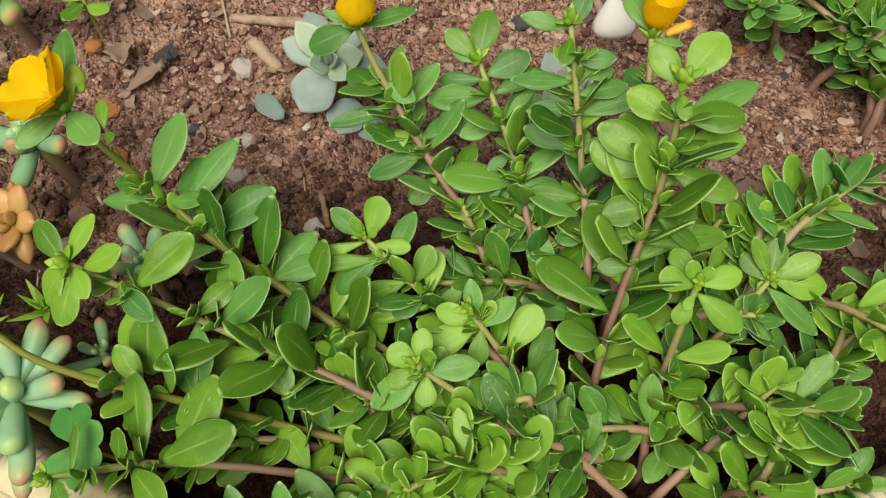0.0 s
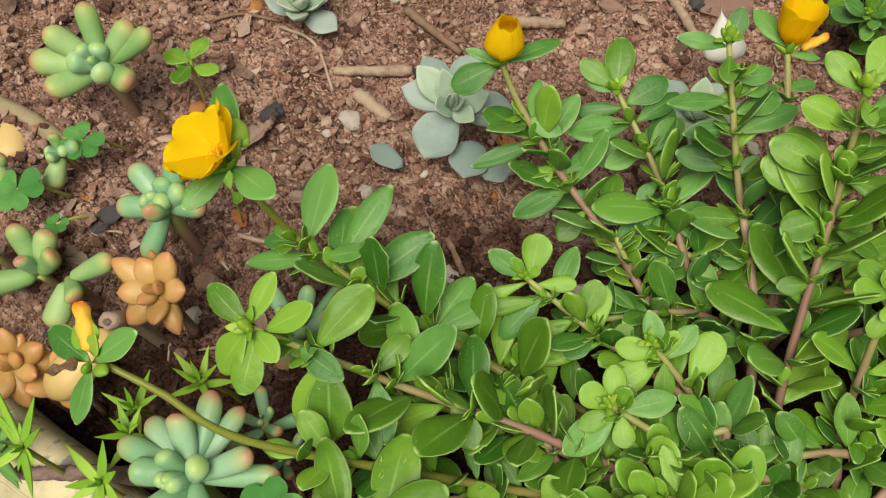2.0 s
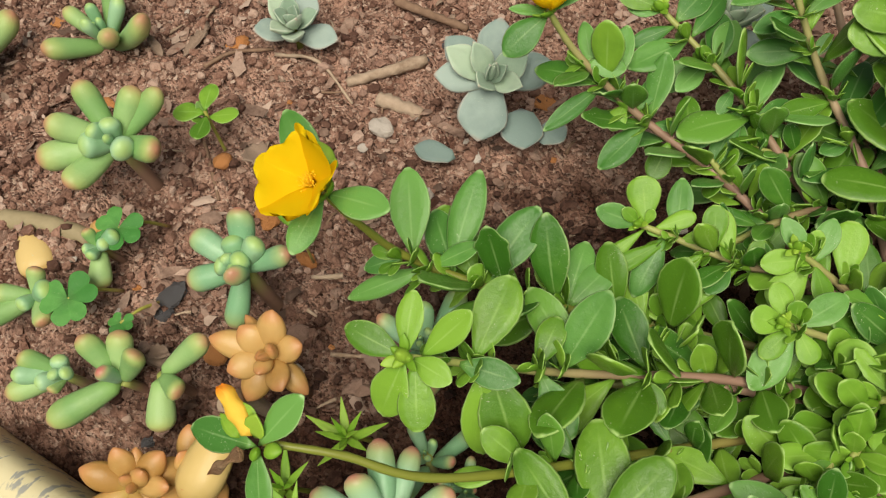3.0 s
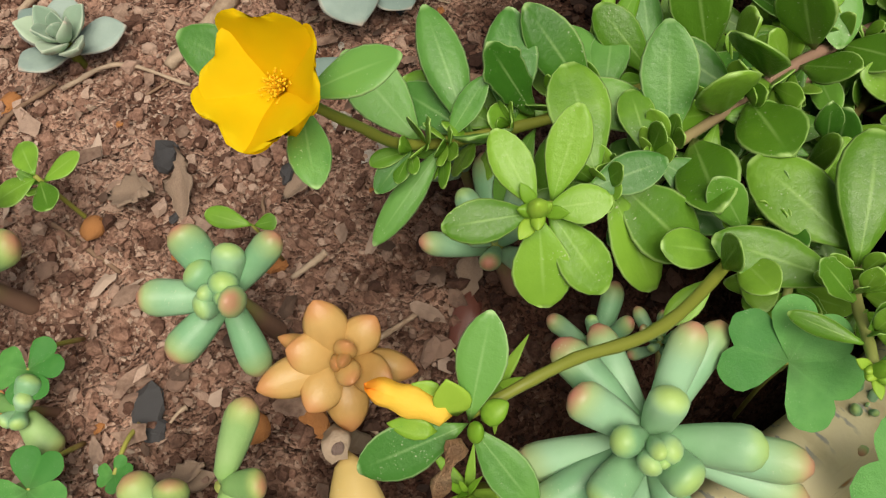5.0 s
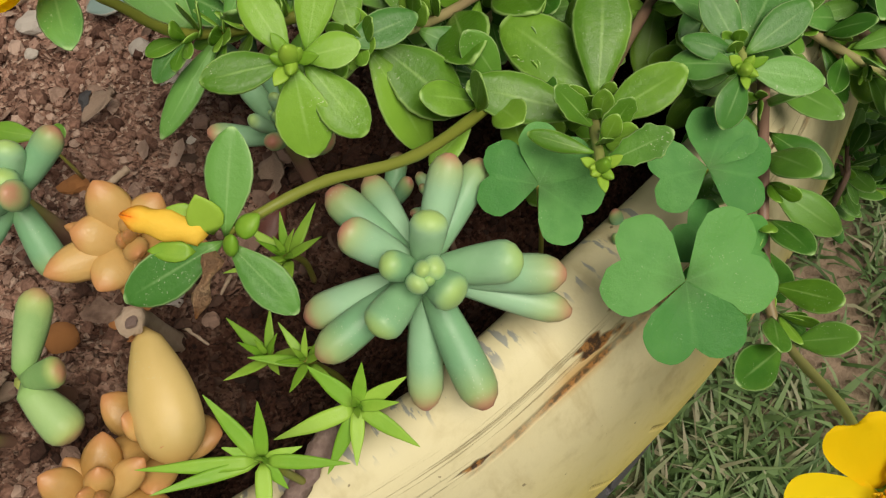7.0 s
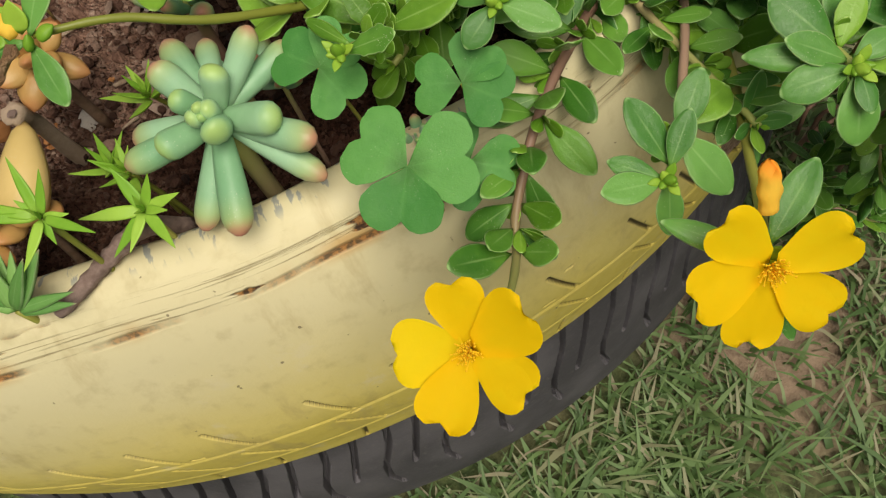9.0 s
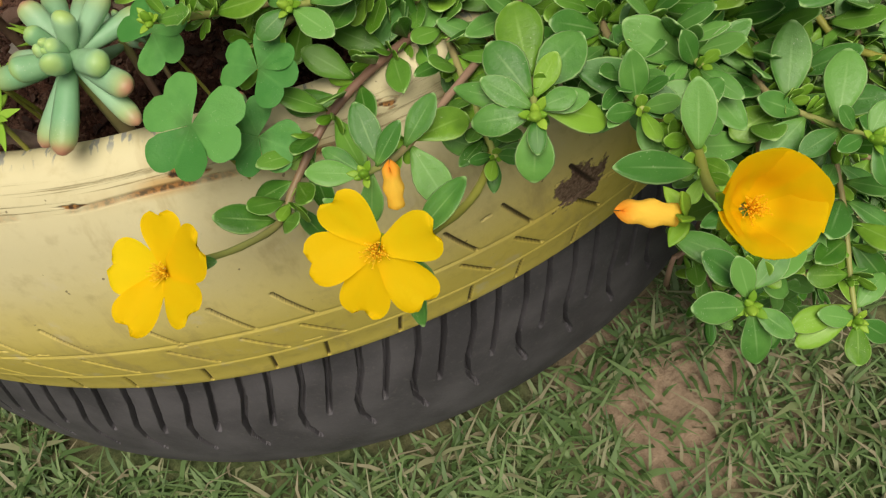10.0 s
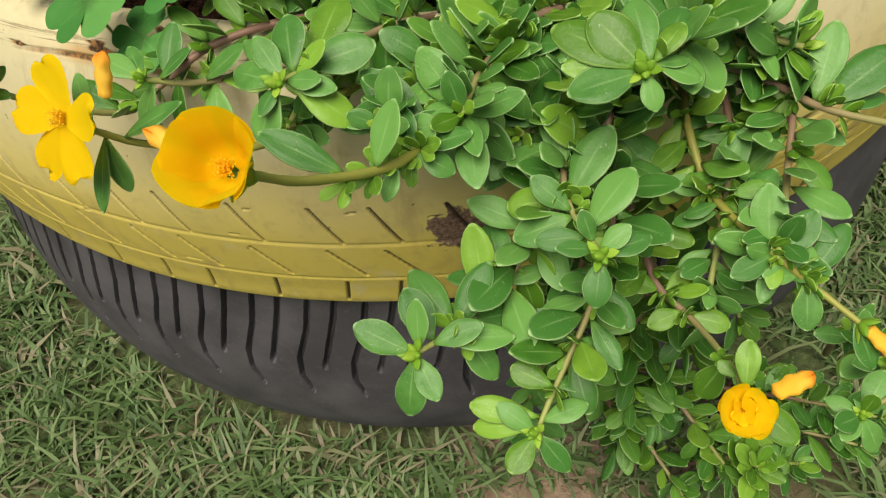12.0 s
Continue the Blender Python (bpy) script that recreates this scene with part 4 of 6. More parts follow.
s = shoot([(0.01, 0.058, 0.272), (-0.03, 0.06, 0.285), (-0.078, 0.0605, 0.303), (-0.106, 0.052, 0.322)], 0.019, "buds", "mid", step=0.0085, label="purslane shoot with chewed leaves and a pale bud", bare=0.45,
      leaves=[(0.77, 14, 29, 26.2, 0.98), (0.72, 71, 16, 26, 0.92), (0.8, 99, 9, 25.7, 0.86), (0.85, 81, 41, 12, 1.46, "bitten"), (0.83, -43, 11, 19.6, 1.02), (0.92, -27, 42, 11, 1.5, "bitten"), (0.99, -52, 15, 13.3, 1.27, "bitten"), (0.95, 93, 7, 13.2, 0.49)])
s = shoot([(-0.01, 0.07, 0.272), (-0.06, 0.078, 0.29), (-0.110, 0.083, 0.321), (-0.13, 0.093, 0.335), (-0.145, 0.101, 0.340)], 0.015, "none", "flower", bare=0.62, thick=0.0015, label="purslane shoot ending in a faded orange flower")
END = Vector((-0.1463, 0.1005, 0.34))
put("faded_flower", FADED, aimed((-0.1467, 0.103, 0.3409), (-0.18, 0.95, 0.26), (-0.36, -0.28, 0.89), 0.0142), s, "closed wilting orange flower")
put("withered_flower", HUSK_MESH, aimed((-0.149, 0.1, 0.3418), (-0.94, -0.06, -0.2), (-0.36, -0.28, 0.89), 0.0108, 0.85), s, "dry brown withered flower")
for d, n in (((0.82, 0.14, 0.56), 0.0179), ((-0.72, 0.67, -0.19), 0.0192), ((-0.31, -0.8, -0.51), 0.0163)):
    put("leaf", LEAVES["blue"][1], aimed(END, d, (-0.36, -0.28, 0.89), n, 1.05), s)
for place, d, n, w in (((-0.1463, 0.1024, 0.3406), (0.49, 0.35, 0.8), 0.0076, 1.5), ((-0.1455, 0.1049, 0.3418), (0, 0.95, 0.32), 0.0056, 1.4), ((-0.1496, 0.1041, 0.3399), (-0.27, 0.96, -0.06), 0.0079, 0.9)):
    put("sepal", SEPAL, aimed(place, d, (-0.36, -0.28, 0.89), n, w), s)
put("bud", BUD, aimed((-0.1451, 0.0991, 0.34), (0.75, -0.54, 0.37), UP, 0.0052, 1.3), s, "small green flower bud")
put("bud", BUD, aimed((-0.1478, 0.0993, 0.339), (0.32, -0.3, 0.9), UP, 0.0046, 1.2), s, "small green flower bud")
shoot([(0.034, 0.085, 0.272), (0.018, 0.1, 0.284), (-0.004, 0.118, 0.291), (-0.027, 0.138, 0.3)], 0.0165, "heart", "young", bare=0.8,
      leaves=[(0.99, 143, 19, 14.4, 1.17), (0.97, 70, 30, 14.9, 1.3), (0.97, -169, -14, 20.9, 0.48), (0.95, -9, 6, 12.9, 0.71), (0.9, -145, -20, 20.2, 0.96), (0.86, 57, 24, 17.9, 0.94), (0.85, -26, 16, 6.8, 1.5), (0.87, 180, -12, 24.9, 0.47), (0.75, -165, -20, 19.2, 0.87), (0.72, 62, 29, 14, 1.26), (0.66, -149, -9, 12.8, 1.17), (0.61, -173, -15, 21.9, 0.46), (0.61, 21, 14, 9.3, 1.5), (1, 134, 49, 7.3, 1.15), (0.98, 22, 51, 5.7, 1.47)])
shoot([(0.04, 0.078, 0.268), (0.025, 0.095, 0.282), (0.008, 0.11, 0.302)], 0.018, "heart", "young", bare=0.5,
      leaves=[(0.9, 102, 31, 13.6, 1.47), (0.9, 165, 8, 13.4, 1.25), (0.87, 56, 34, 9.1, 1.23), (0.85, 38, 21, 14, 1.21), (0.86, -97, -26, 11.6, 1.5), (0.88, -160, -20, 17, 0.99), (0.91, 175, 53, 4.5, 1.5), (0.61, 53, 24, 19.4, 1.09)])
shoot([(0.035, 0.068, 0.268), (0.015, 0.08, 0.285), (-0.009, 0.091, 0.303)], 0.018, "heart", "young", bare=0.6,
      leaves=[(0.95, 149, 17, 11.8, 1.5), (0.95, 88, 32, 12.3, 1.43), (0.94, 57, 51, 7.8, 1.46), (0.94, -163, -11, 12, 1.02), (0.92, 7, 5, 16.2, 1.14), (0.92, -89, -26, 10.1, 1.5), (0.93, -154, -26, 20.1, 0.95)])
shoot([(0.038, 0.112, 0.27), (0.032, 0.14, 0.285), (0.025, 0.168, 0.302), (0.0125, 0.1985, 0.3185)], 0.0225, "heart", "blue", step=0.0085, bare=0.8,
      leaves=[(1, 76, 31, 17.7, 1), (1, 141, 20, 15, 0.83), (0.99, 148, 6, 11.5, 1.5), (0.93, 179, -1, 16, 0.66), (0.94, 21, 14, 17.1, 1.09), (0.87, 25, 16, 19.6, 0.81), (0.87, -179, -5, 21.9, 0.89), (0.76, 35, 16, 16.5, 1.24), (0.78, -162, -12, 14.9, 1.19), (0.76, 169, -5, 20.1, 0.92), (0.66, -150, -18, 10, 1.06), (0.61, -144, -23, 23.7, 0.71), (0.57, 37, 21, 15.4, 0.86), (0.55, -6, -2, 15.2, 1.22), (0.48, -12, 2, 8.3, 1.5), (0.4, -177, -8, 13.7, 0.97)])
shoot([(0.048, 0.106, 0.27), (0.05, 0.132, 0.29), (0.047, 0.161, 0.311), (0.04, 0.187, 0.35)], 0.0225, "heart", "blue", step=0.0085, bare=0.8,
      leaves=[(0.98, 62, 29, 12.3, 1.16), (0.98, 167, 7, 15.8, 0.81), (0.96, -107, -2, 10.5, 1.45), (0.89, 3, 3, 13.1, 0.93), (0.83, 178, 0, 20.1, 0.61), (0.86, 12, -6, 13.8, 1.07), (0.73, 15, 10, 22.1, 0.83), (0.75, -178, -2, 16.2, 0.92), (0.63, 161, 10, 19.5, 0.83), (0.79, 17, -4, 17.5, 0.94), (0.61, 31, 26, 8.5, 1.25), (0.48, 172, 0, 18.7, 0.87), (0.48, -31, -33, 15.7, 1.26), (0.36, 175, -5, 10.5, 1.5)])
shoot([(0.049, 0.085, 0.266), (0.055, 0.108, 0.292), (0.069, 0.144, 0.328), (0.07, 0.158, 0.357)], 0.0255, "heart", "mid", step=0.0092, bare=0.8,
      leaves=[(0.99, 46, 25, 17.8, 1.12), (0.98, 129, 25, 15.1, 0.93), (0.97, -90, -5, 8.9, 1.5), (0.9, -2, 0, 19.4, 0.97), (0.88, 27, 10, 28.8, 0.61), (0.88, 147, 14, 16.8, 1.04), (0.8, 10, 1, 22.5, 0.82), (0.76, 152, 12, 23.6, 0.89), (0.74, 157, 1, 23.5, 1.03), (0.75, -21, -8, 22.5, 0.8), (0.65, -171, -7, 15.7, 1.22), (0.63, -35, -15, 18.7, 0.64), (0.57, -178, -9, 10.3, 1.5), (0.54, 7, -2, 27.1, 0.62), (0.47, 179, -1, 10.2, 1.5)])
shoot([(0.068, 0.07, 0.262), (0.069, 0.085, 0.277), (0.074, 0.1, 0.298), (0.078, 0.112, 0.318)], 0.018, "heart", "young", bare=0.6,
      leaves=[(0.98, 115, 43, 8.6, 1.5), (0.97, 163, 9, 11.7, 1.5), (0.98, 14, 9, 13.7, 1.5), (0.95, -36, -19, 18.3, 0.88), (0.94, -124, -44, 10.9, 1.5), (0.99, 36, 49, 7, 1.5), (0.94, -123, -7, 5.9, 1.5), (0.99, 122, 7, 12.3, 1.36)])
shoot([(0.068, 0.082, 0.266), (0.085, 0.1, 0.282), (0.1072, 0.1208, 0.3017)], 0.018, "heart", "mid", bare=0.6,
      leaves=[(1, 81, 31, 13, 1.38), (1, 22, 14, 16.3, 1.2), (1, -8, -4, 18, 1.04), (0.99, 115, 33, 15.2, 0.75), (0.98, 126, 5, 11.8, 1.5), (0.91, -151, -17, 8.4, 1.5), (0.96, -35, -27, 23.5, 0.7)])
shoot([(0.072, 0.06, 0.262), (0.09, 0.075, 0.28), (0.104, 0.086, 0.3)], 0.018, "tip", "mid")
s = shoot([(0.024, 0.118, 0.272), (0.01, 0.148, 0.288), (-0.008, 0.173, 0.303), (-0.022, 0.19, 0.322), (-0.029, 0.197, 0.338)], 0.0205, "sepals", "blue", label="purslane shoot with a half-closed yellow flower", bare=0.8,
      leaves=[(0.99, 12, 8, 20, 0.71), (0.99, -168, -16, 17.6, 1.04), (0.99, 157, 13, 12, 0.69), (0.81, -32, -6, 12.3, 1.42), (0.71, 47, 25, 20.7, 0.93), (0.73, -167, -9, 24.2, 0.58), (0.65, -145, -14, 9.8, 1.5), (0.61, 30, 18, 15, 0.83), (0.57, -163, -15, 21.1, 0.8), (0.56, -29, -2, 9.4, 0.95), (0.49, -144, -25, 13.8, 1.22), (0.44, 13, 3, 12, 1.29)])
flower(s, (-0.0285, 0.1975, 0.341), (0.05, -0.15, 1), 0.0155, 6, spin=0.9, cup=True)
shoot([(0.028, 0.118, 0.268), (0.016, 0.138, 0.28), (0.007, 0.153, 0.295)], 0.013, "tip", "mid")
shoot([(0.07, 0.12, 0.268), (0.085, 0.137, 0.28), (0.098, 0.148, 0.295)], 0.017, "tip", "mid")
s = shoot([(0.062, 0.13, 0.272), (0.07, 0.17, 0.295), (0.0731, 0.1936, 0.3134), (0.073, 0.2054, 0.3245)], 0.018, "sepals", "blue", label="purslane shoot with a cupped yellow flower and an orange bud", bare=0.5,
      leaves=[(1, 120, 21, 17.5, 0.96), (0.98, -10, 1, 11.2, 0.63), (0.85, 14, -3, 10.6, 1.27), (0.8, 133, 0, 10.9, 1.24)])
flower(s, (0.0742, 0.2082, 0.3262), (0.12, 0.12, 1), 0.0148, 27, spin=0.2, cup=True)
put("faded_flower", FADED, aimed((0.0775, 0.2052, 0.3245), (0.93, 0.16, 0.3), UP, 0.0105), s, "closed orange flower")


# ---- shoots over the tyre's side ----
shoot([(0, 0.05, 0.275), (-0.035, 0.042, 0.295), (-0.074, 0.034, 0.317)], 0.019, "heart", "blue", thick=0.0016, step=0.006, start=0.05, bare=0.75,
      leaves=[(0.92, 53, 26, 14.4, 1.37), (0.94, 100, 24, 11.9, 0.97), (0.98, 98, -5, 13.7, 1.15), (1, -179, -12, 11.7, 1.25), (0.93, -34, 9, 16.4, 0.99), (1, -74, -15, 15.1, 1.12), (0.9, -7, 10, 19.6, 1.08)])
shoot([(0.01, 0.045, 0.27), (-0.02, 0.005, 0.295), (-0.049, -0.038, 0.312)], 0.02, "heart", "blue", thick=0.0016, step=0.006, start=0.05, bare=0.55,
      leaves=[(0.98, 119, 26, 14.4, 1.25), (0.94, 93, 34, 17.2, 1.24), (0.94, 15, 32, 12, 1.28), (0.98, -26, 15, 10.1, 1.37), (0.98, -16, -10, 13.5, 1.02), (1, -128, -15, 9.5, 1.45), (1, -136, -43, 15.9, 1.16), (1, 146, 2, 14.9, 1), (0.97, 127, 12, 19.7, 0.69), (0.97, -30, -27, 20, 0.99), (0.9, 10, 8, 19.5, 1.11), (0.86, 61, 21, 21.1, 1.12)])
shoot([(0, 0.03, 0.27), (-0.04, 0.005, 0.288), (-0.074, -0.013, 0.298), (-0.088, -0.019, 0.306)], 0.0175, "heart", "blue", thick=0.0014, start=0.3, bare=0.35,
      leaves=[(0.94, 74, 35, 16.7, 1.06), (0.96, 11, 34, 13, 1.02), (1, 145, 13, 13.9, 1.16), (1, 110, 14, 12.2, 0.91), (0.84, 12, 28, 15.9, 0.95), (0.81, -90, -43, 18.7, 1.27), (0.8, -9, -3, 16.4, 1.05), (0.97, -143, -53, 13.8, 1.02)])
shoot([(0.0, 0.045, 0.27), (-0.03, 0.03, 0.285), (-0.053, -0.023, 0.285)], 0.014, "tip", "old", thick=0.0016, step=0.006, start=0.05)
shoot([(0.03, 0.04, 0.27), (0.0, -0.005, 0.29), (-0.025, -0.049, 0.303)], 0.0165, "tip", "blue", thick=0.0016, step=0.006, start=0.05)
shoot([(0.04, 0.04, 0.268), (0.01, -0.01, 0.29), (-0.004, -0.048, 0.302)], 0.02, "tip", "blue", thick=0.0016, step=0.006, start=0.05)
shoot([(0.055, 0.02, 0.268), (0.04, -0.03, 0.27), (0.012, -0.06, 0.262), (-0.003, -0.073, 0.251), (-0.025, -0.091, 0.26)], 0.021, "heart", "blue", step=0.006, start=0.05, bare=0.75, thick=0.0014,
      leaves=[(1, 153, 21, 17.1, 1.16), (0.99, 79, 53, 14.1, 1), (0.96, 5, 16, 14.7, 1.25), (1, -70, -25, 13.1, 1.37), (1, -115, -49, 17.3, 0.93), (0.94, -3, -5, 19.9, 0.96), (0.95, 114, 31, 16.1, 1.18), (0.9, 44, 38, 20.8, 0.93), (0.85, 10, -6, 14.1, 1.41), (0.88, -47, -50, 18.1, 1.08), (0.89, 120, 22, 21.5, 0.94), (0.8, 92, 41, 23.5, 0.89), (0.75, 93, 32, 19.7, 0.93), (0.74, 16, 2, 11.4, 1.5)])
shoot([(0.06, 0.035, 0.268), (0.035, -0.015, 0.278), (0.023, -0.051, 0.273), (0.025, -0.083, 0.279)], 0.021, "heart", "blue", step=0.006, start=0.05, bare=0.7, thick=0.0014,
      leaves=[(1, -108, -31, 12.7, 1.42), (0.98, 179, 14, 10.7, 1.05), (0.96, 112, 51, 9.4, 1.47), (1, 13, 2, 13.9, 1.07), (0.99, 18, 31, 10.1, 1.17), (0.93, 172, -6, 13.5, 1.22), (0.92, 37, 35, 20.3, 0.98), (0.84, 139, 29, 14.5, 1.5), (0.85, -177, -17, 17.1, 1.2), (0.8, 43, 32, 23.3, 0.9), (0.79, 167, -14, 16.4, 1.29), (0.73, 139, 10, 14.6, 1.39), (0.7, 87, 27, 20.3, 1.17)])
shoot([(0.05, 0.02, 0.268), (0.035, -0.06, 0.262), (0.004, -0.107, 0.238)], 0.018, "buds", "blue", step=0.006, start=0.05, bare=0.85, thick=0.0013,
      leaves=[(1, -136, -16, 12.5, 1.48), (1, 149, 34, 12.6, 1.37), (0.98, 7, 19, 13.1, 1.5), (1, -48, -41, 13.9, 1.24), (0.91, 148, 13, 12.7, 1.36), (0.91, 10, -4, 11.2, 1.5), (0.97, 161, 3, 19.2, 0.73), (0.99, 165, -6, 17.7, 0.79), (0.85, 29, 4, 10.7, 1.5), (0.81, 139, 10, 14.2, 1.43)])
shoot([(0.05, 0.02, 0.268), (0.035, -0.04, 0.24), (0.002, -0.088, 0.21)], 0.015, "tip", "blue", thick=0.0016, step=0.006, start=0.05)
shoot([(0.08, 0.03, 0.268), (0.065, -0.02, 0.295), (0.042, -0.053, 0.311)], 0.0225, "heart", "blue", step=0.006, start=0.05, bare=0.8, thick=0.0015,
      leaves=[(1, -85, -29, 10.1, 1.44), (1, -174, -7, 19.4, 1.03), (1, 132, 32, 18.7, 1.07), (0.94, 33, 37, 12.4, 1.5), (0.95, 95, 32, 18.9, 1.27), (0.9, 52, 21, 18.2, 1.07), (0.94, -12, -21, 13, 1.34), (1, 145, 17, 24.8, 0.76), (0.94, 11, -12, 10.1, 1.5), (1, 164, -3, 19.7, 0.77)])
shoot([(0.1, 0.03, 0.268), (0.1, -0.02, 0.27), (0.09, -0.05, 0.262), (0.078, -0.076, 0.257)], 0.017, "tip", "blue", thick=0.0016, step=0.006, start=0.05)
shoot([(0.09, 0.03, 0.265), (0.08, -0.03, 0.262), (0.064, -0.07, 0.233)], 0.016, "tip", "blue", thick=0.0016, step=0.006, start=0.05)
s = shoot([(0.0, 0.04, 0.27), (-0.04, 0.032, 0.285), (-0.075, 0.024, 0.286), (-0.098, 0.016, 0.277), (-0.108, 0.009, 0.275), (-0.122, -0.001, 0.288), (-0.135, -0.006, 0.3)], 0.0165, "none", "old", bare=0.78, thick=0.0016, label=YELLOW)
flower(s, (-0.1395, -0.0072, 0.3028), (-0.5, -0.2, 0.84), 0.0152, 84, spin=0.1, uneven=0.4, wide=0.8)
for d, n in (((-0.3, -0.75, -0.45), 0.0115), ((0.5, 0.6, 0.4), 0.009), ((0.8, -0.5, 0.1), 0.009)):
    put("leaf", LEAVES["blue"][3], aimed((-0.1365, -0.0065, 0.301), d, (0.2, -0.3, 0.9), n, 1.15), s)
for k in range(4):
    put("sepal", SEPAL, aimed((-0.136, -0.0062, 0.301), Vector((-0.5, 0, 0.7)) + around((-0.62, -0.05, 0.78), k * 1.57), UP, 0.0062), s)
s = shoot([(0.01, 0.04, 0.268), (-0.03, 0, 0.28), (-0.06, -0.025, 0.282), (-0.085, -0.04, 0.3), (-0.097, -0.045, 0.312)], 0.0175, "sepals", "flower", thick=0.0016, label=YELLOW, bare=0.5,
      leaves=[(0.94, 3, 21, 18.9, 0.8), (0.99, 108, 21, 19.2, 0.59), (0.97, -115, -53, 19.8, 0.57), (0.97, -86, -64, 15.9, 0.72)])
flower(s, (-0.0995, -0.0465, 0.317), (-0.5, -0.56, 0.66), 0.0152, 82, lengths=(1.0, 1.0, 1.1, 1.03, 0.95), wide=0.7, ways=((-3.4, 10.1, 11.8), (-12.5, 8.0, -1.3), (-10.5, -3, -14), (2.7, -11.9, -11), (12.5, -7.5, 4.2)))
put("faded_flower", FADED, aimed((-0.091, -0.0415, 0.3174), (0.28, 0.3, 0.92), (-0.3, -0.5, 0.8), 0.0128), s, "closed orange flower")
s = shoot([(0.02, 0.03, 0.27), (-0.005, -0.03, 0.292), (-0.02, -0.06, 0.3), (-0.04, -0.083, 0.319), (-0.0502, -0.0972, 0.3368)], 0.02, "sepals", "flower", label="purslane shoot ending in a cupped yellow flower", bare=0.3,
      leaves=[(0.77, 156, 25, 21.6, 0.82), (0.71, 51, 46, 16.9, 1.02), (0.65, -122, -37, 9.7, 1.5), (0.59, 14, 44, 7.6, 1.5), (0.59, 6, 7, 14.6, 1.13), (0.6, -26, -20, 11.3, 1.28), (0.6, 97, 31, 12.3, 1.16), (0.52, 136, 22, 24.1, 0.98), (0.49, 91, 32, 18.8, 1.03), (0.42, 69, 28, 15.9, 1.2), (0.46, 6, 7, 14.8, 1.38)])
flower(s, (-0.0512, -0.0996, 0.3399), (-0.16, -0.53, 0.83), 0.0129, 25, spin=0.3)
put("faded_flower", FADED, aimed((-0.058, -0.0915, 0.336), (-0.78, 0.53, 0.34), (-0.3, -0.5, 0.8), 0.0132, 1.1), s, "closed orange flower")
for k in range(5):
    put("sepal", SEPAL, aimed((-0.0572, -0.092, 0.3356), Vector((-0.5, 0.3, 0.2)) + around((-0.84, 0.52, 0.2), k * 1.257), UP, 0.0068), s)
s = shoot([(0.045, 0.005, 0.25), (0.048, -0.04, 0.245), (0.05, -0.062, 0.236), (0.057, -0.074, 0.233), (0.0585, -0.0957, 0.2428), (0.0558, -0.1154, 0.2544)], 0.015, "sepals", "mid", label="purslane shoot ending in a small cupped yellow flower", bare=0.6, thick=0.0014,
      leaves=[(0.64, -23, -6, 11.9, 1.3), (0.62, -169, -11, 11.2, 1.5), (0.55, 159, 16, 10.4, 1.5), (0.56, 18, 16, 10.8, 1.5), (0.98, 73, 40, 13, 0.8), (0.92, 127, 14, 6.3, 1.5), (1, -49, -23, 15, 0.93), (0.84, -162, -62, 14.1, 1.18)])
flower(s, (0.0525, -0.1185, 0.2545), (-0.1, -0.5, 0.85), 0.0079, 58, petals=7, spin=0.3, cup=True)
flower(s, (0.0525, -0.119, 0.2553), (-0.1, -0.5, 0.85), 0.0046, 42, petals=6, spin=0.9, uneven=0.8)
put("faded_flower", FADED, aimed((0.0605, -0.117, 0.2578), (0.97, 0.17, 0.17), UP, 0.0115, 1.4), s, "closed orange flower")
s = shoot([(0.075, 0.005, 0.264), (0.068, -0.025, 0.264), (0.071, -0.045, 0.253), (0.078, -0.074, 0.257), (0.0888, -0.0832, 0.2492), (0.0978, -0.0943, 0.2451)], 0.017, "sepals", "flower", label="purslane shoot ending in a closed yellow flower", bare=0.5, thick=0.0015,
      leaves=[(0.46, 43, 38, 21, 1.11), (0.46, 162, 14, 14.3, 1.1), (0.5, -174, -7, 10.7, 1.5), (0.58, 36, 35, 18.3, 1.3), (0.63, -169, 3, 10.6, 1.5), (0.71, 82, 47, 17.9, 1.08), (0.75, 38, 29, 16.4, 1.04), (0.73, -164, -9, 13.9, 1.38), (0.83, 34, 34, 19, 0.94), (0.81, 173, 5, 10.5, 1.36), (0.83, -96, -49, 13.9, 1.14), (0.79, -19, -49, 11.3, 1.36), (0.97, -67, -47, 15, 1.0)])
put("faded_flower", FADED, aimed((0.0985, -0.0945, 0.2448), (0.5, -0.7, -0.45), UP, 0.0115, 1.3), s, "closed orange flower")

shoot([(0.05, 0.0, 0.272), (0.076, -0.0124, 0.2775), (0.094, -0.023, 0.274), (0.1023, -0.039, 0.2762), (0.1167, -0.0546, 0.2802), (0.13, -0.07, 0.288)], 0.019, "bud", "blue", thick=0.0015, bare=0.4,
      leaves=[(0.52, 84, 47, 20.5, 0.87), (0.58, 59, 37, 24, 0.95), (0.61, 20, 23, 26.7, 0.89), (0.45, -83, -41, 12.7, 1.4), (0.41, 124, 43, 15.3, 1.13), (0.36, -165, -14, 7.8, 1.4), (0.43, 42, 21, 18.8, 1.24), (0.38, 66, 25, 17, 1.11), (0.65, 20, 4, 16.9, 0.85)])

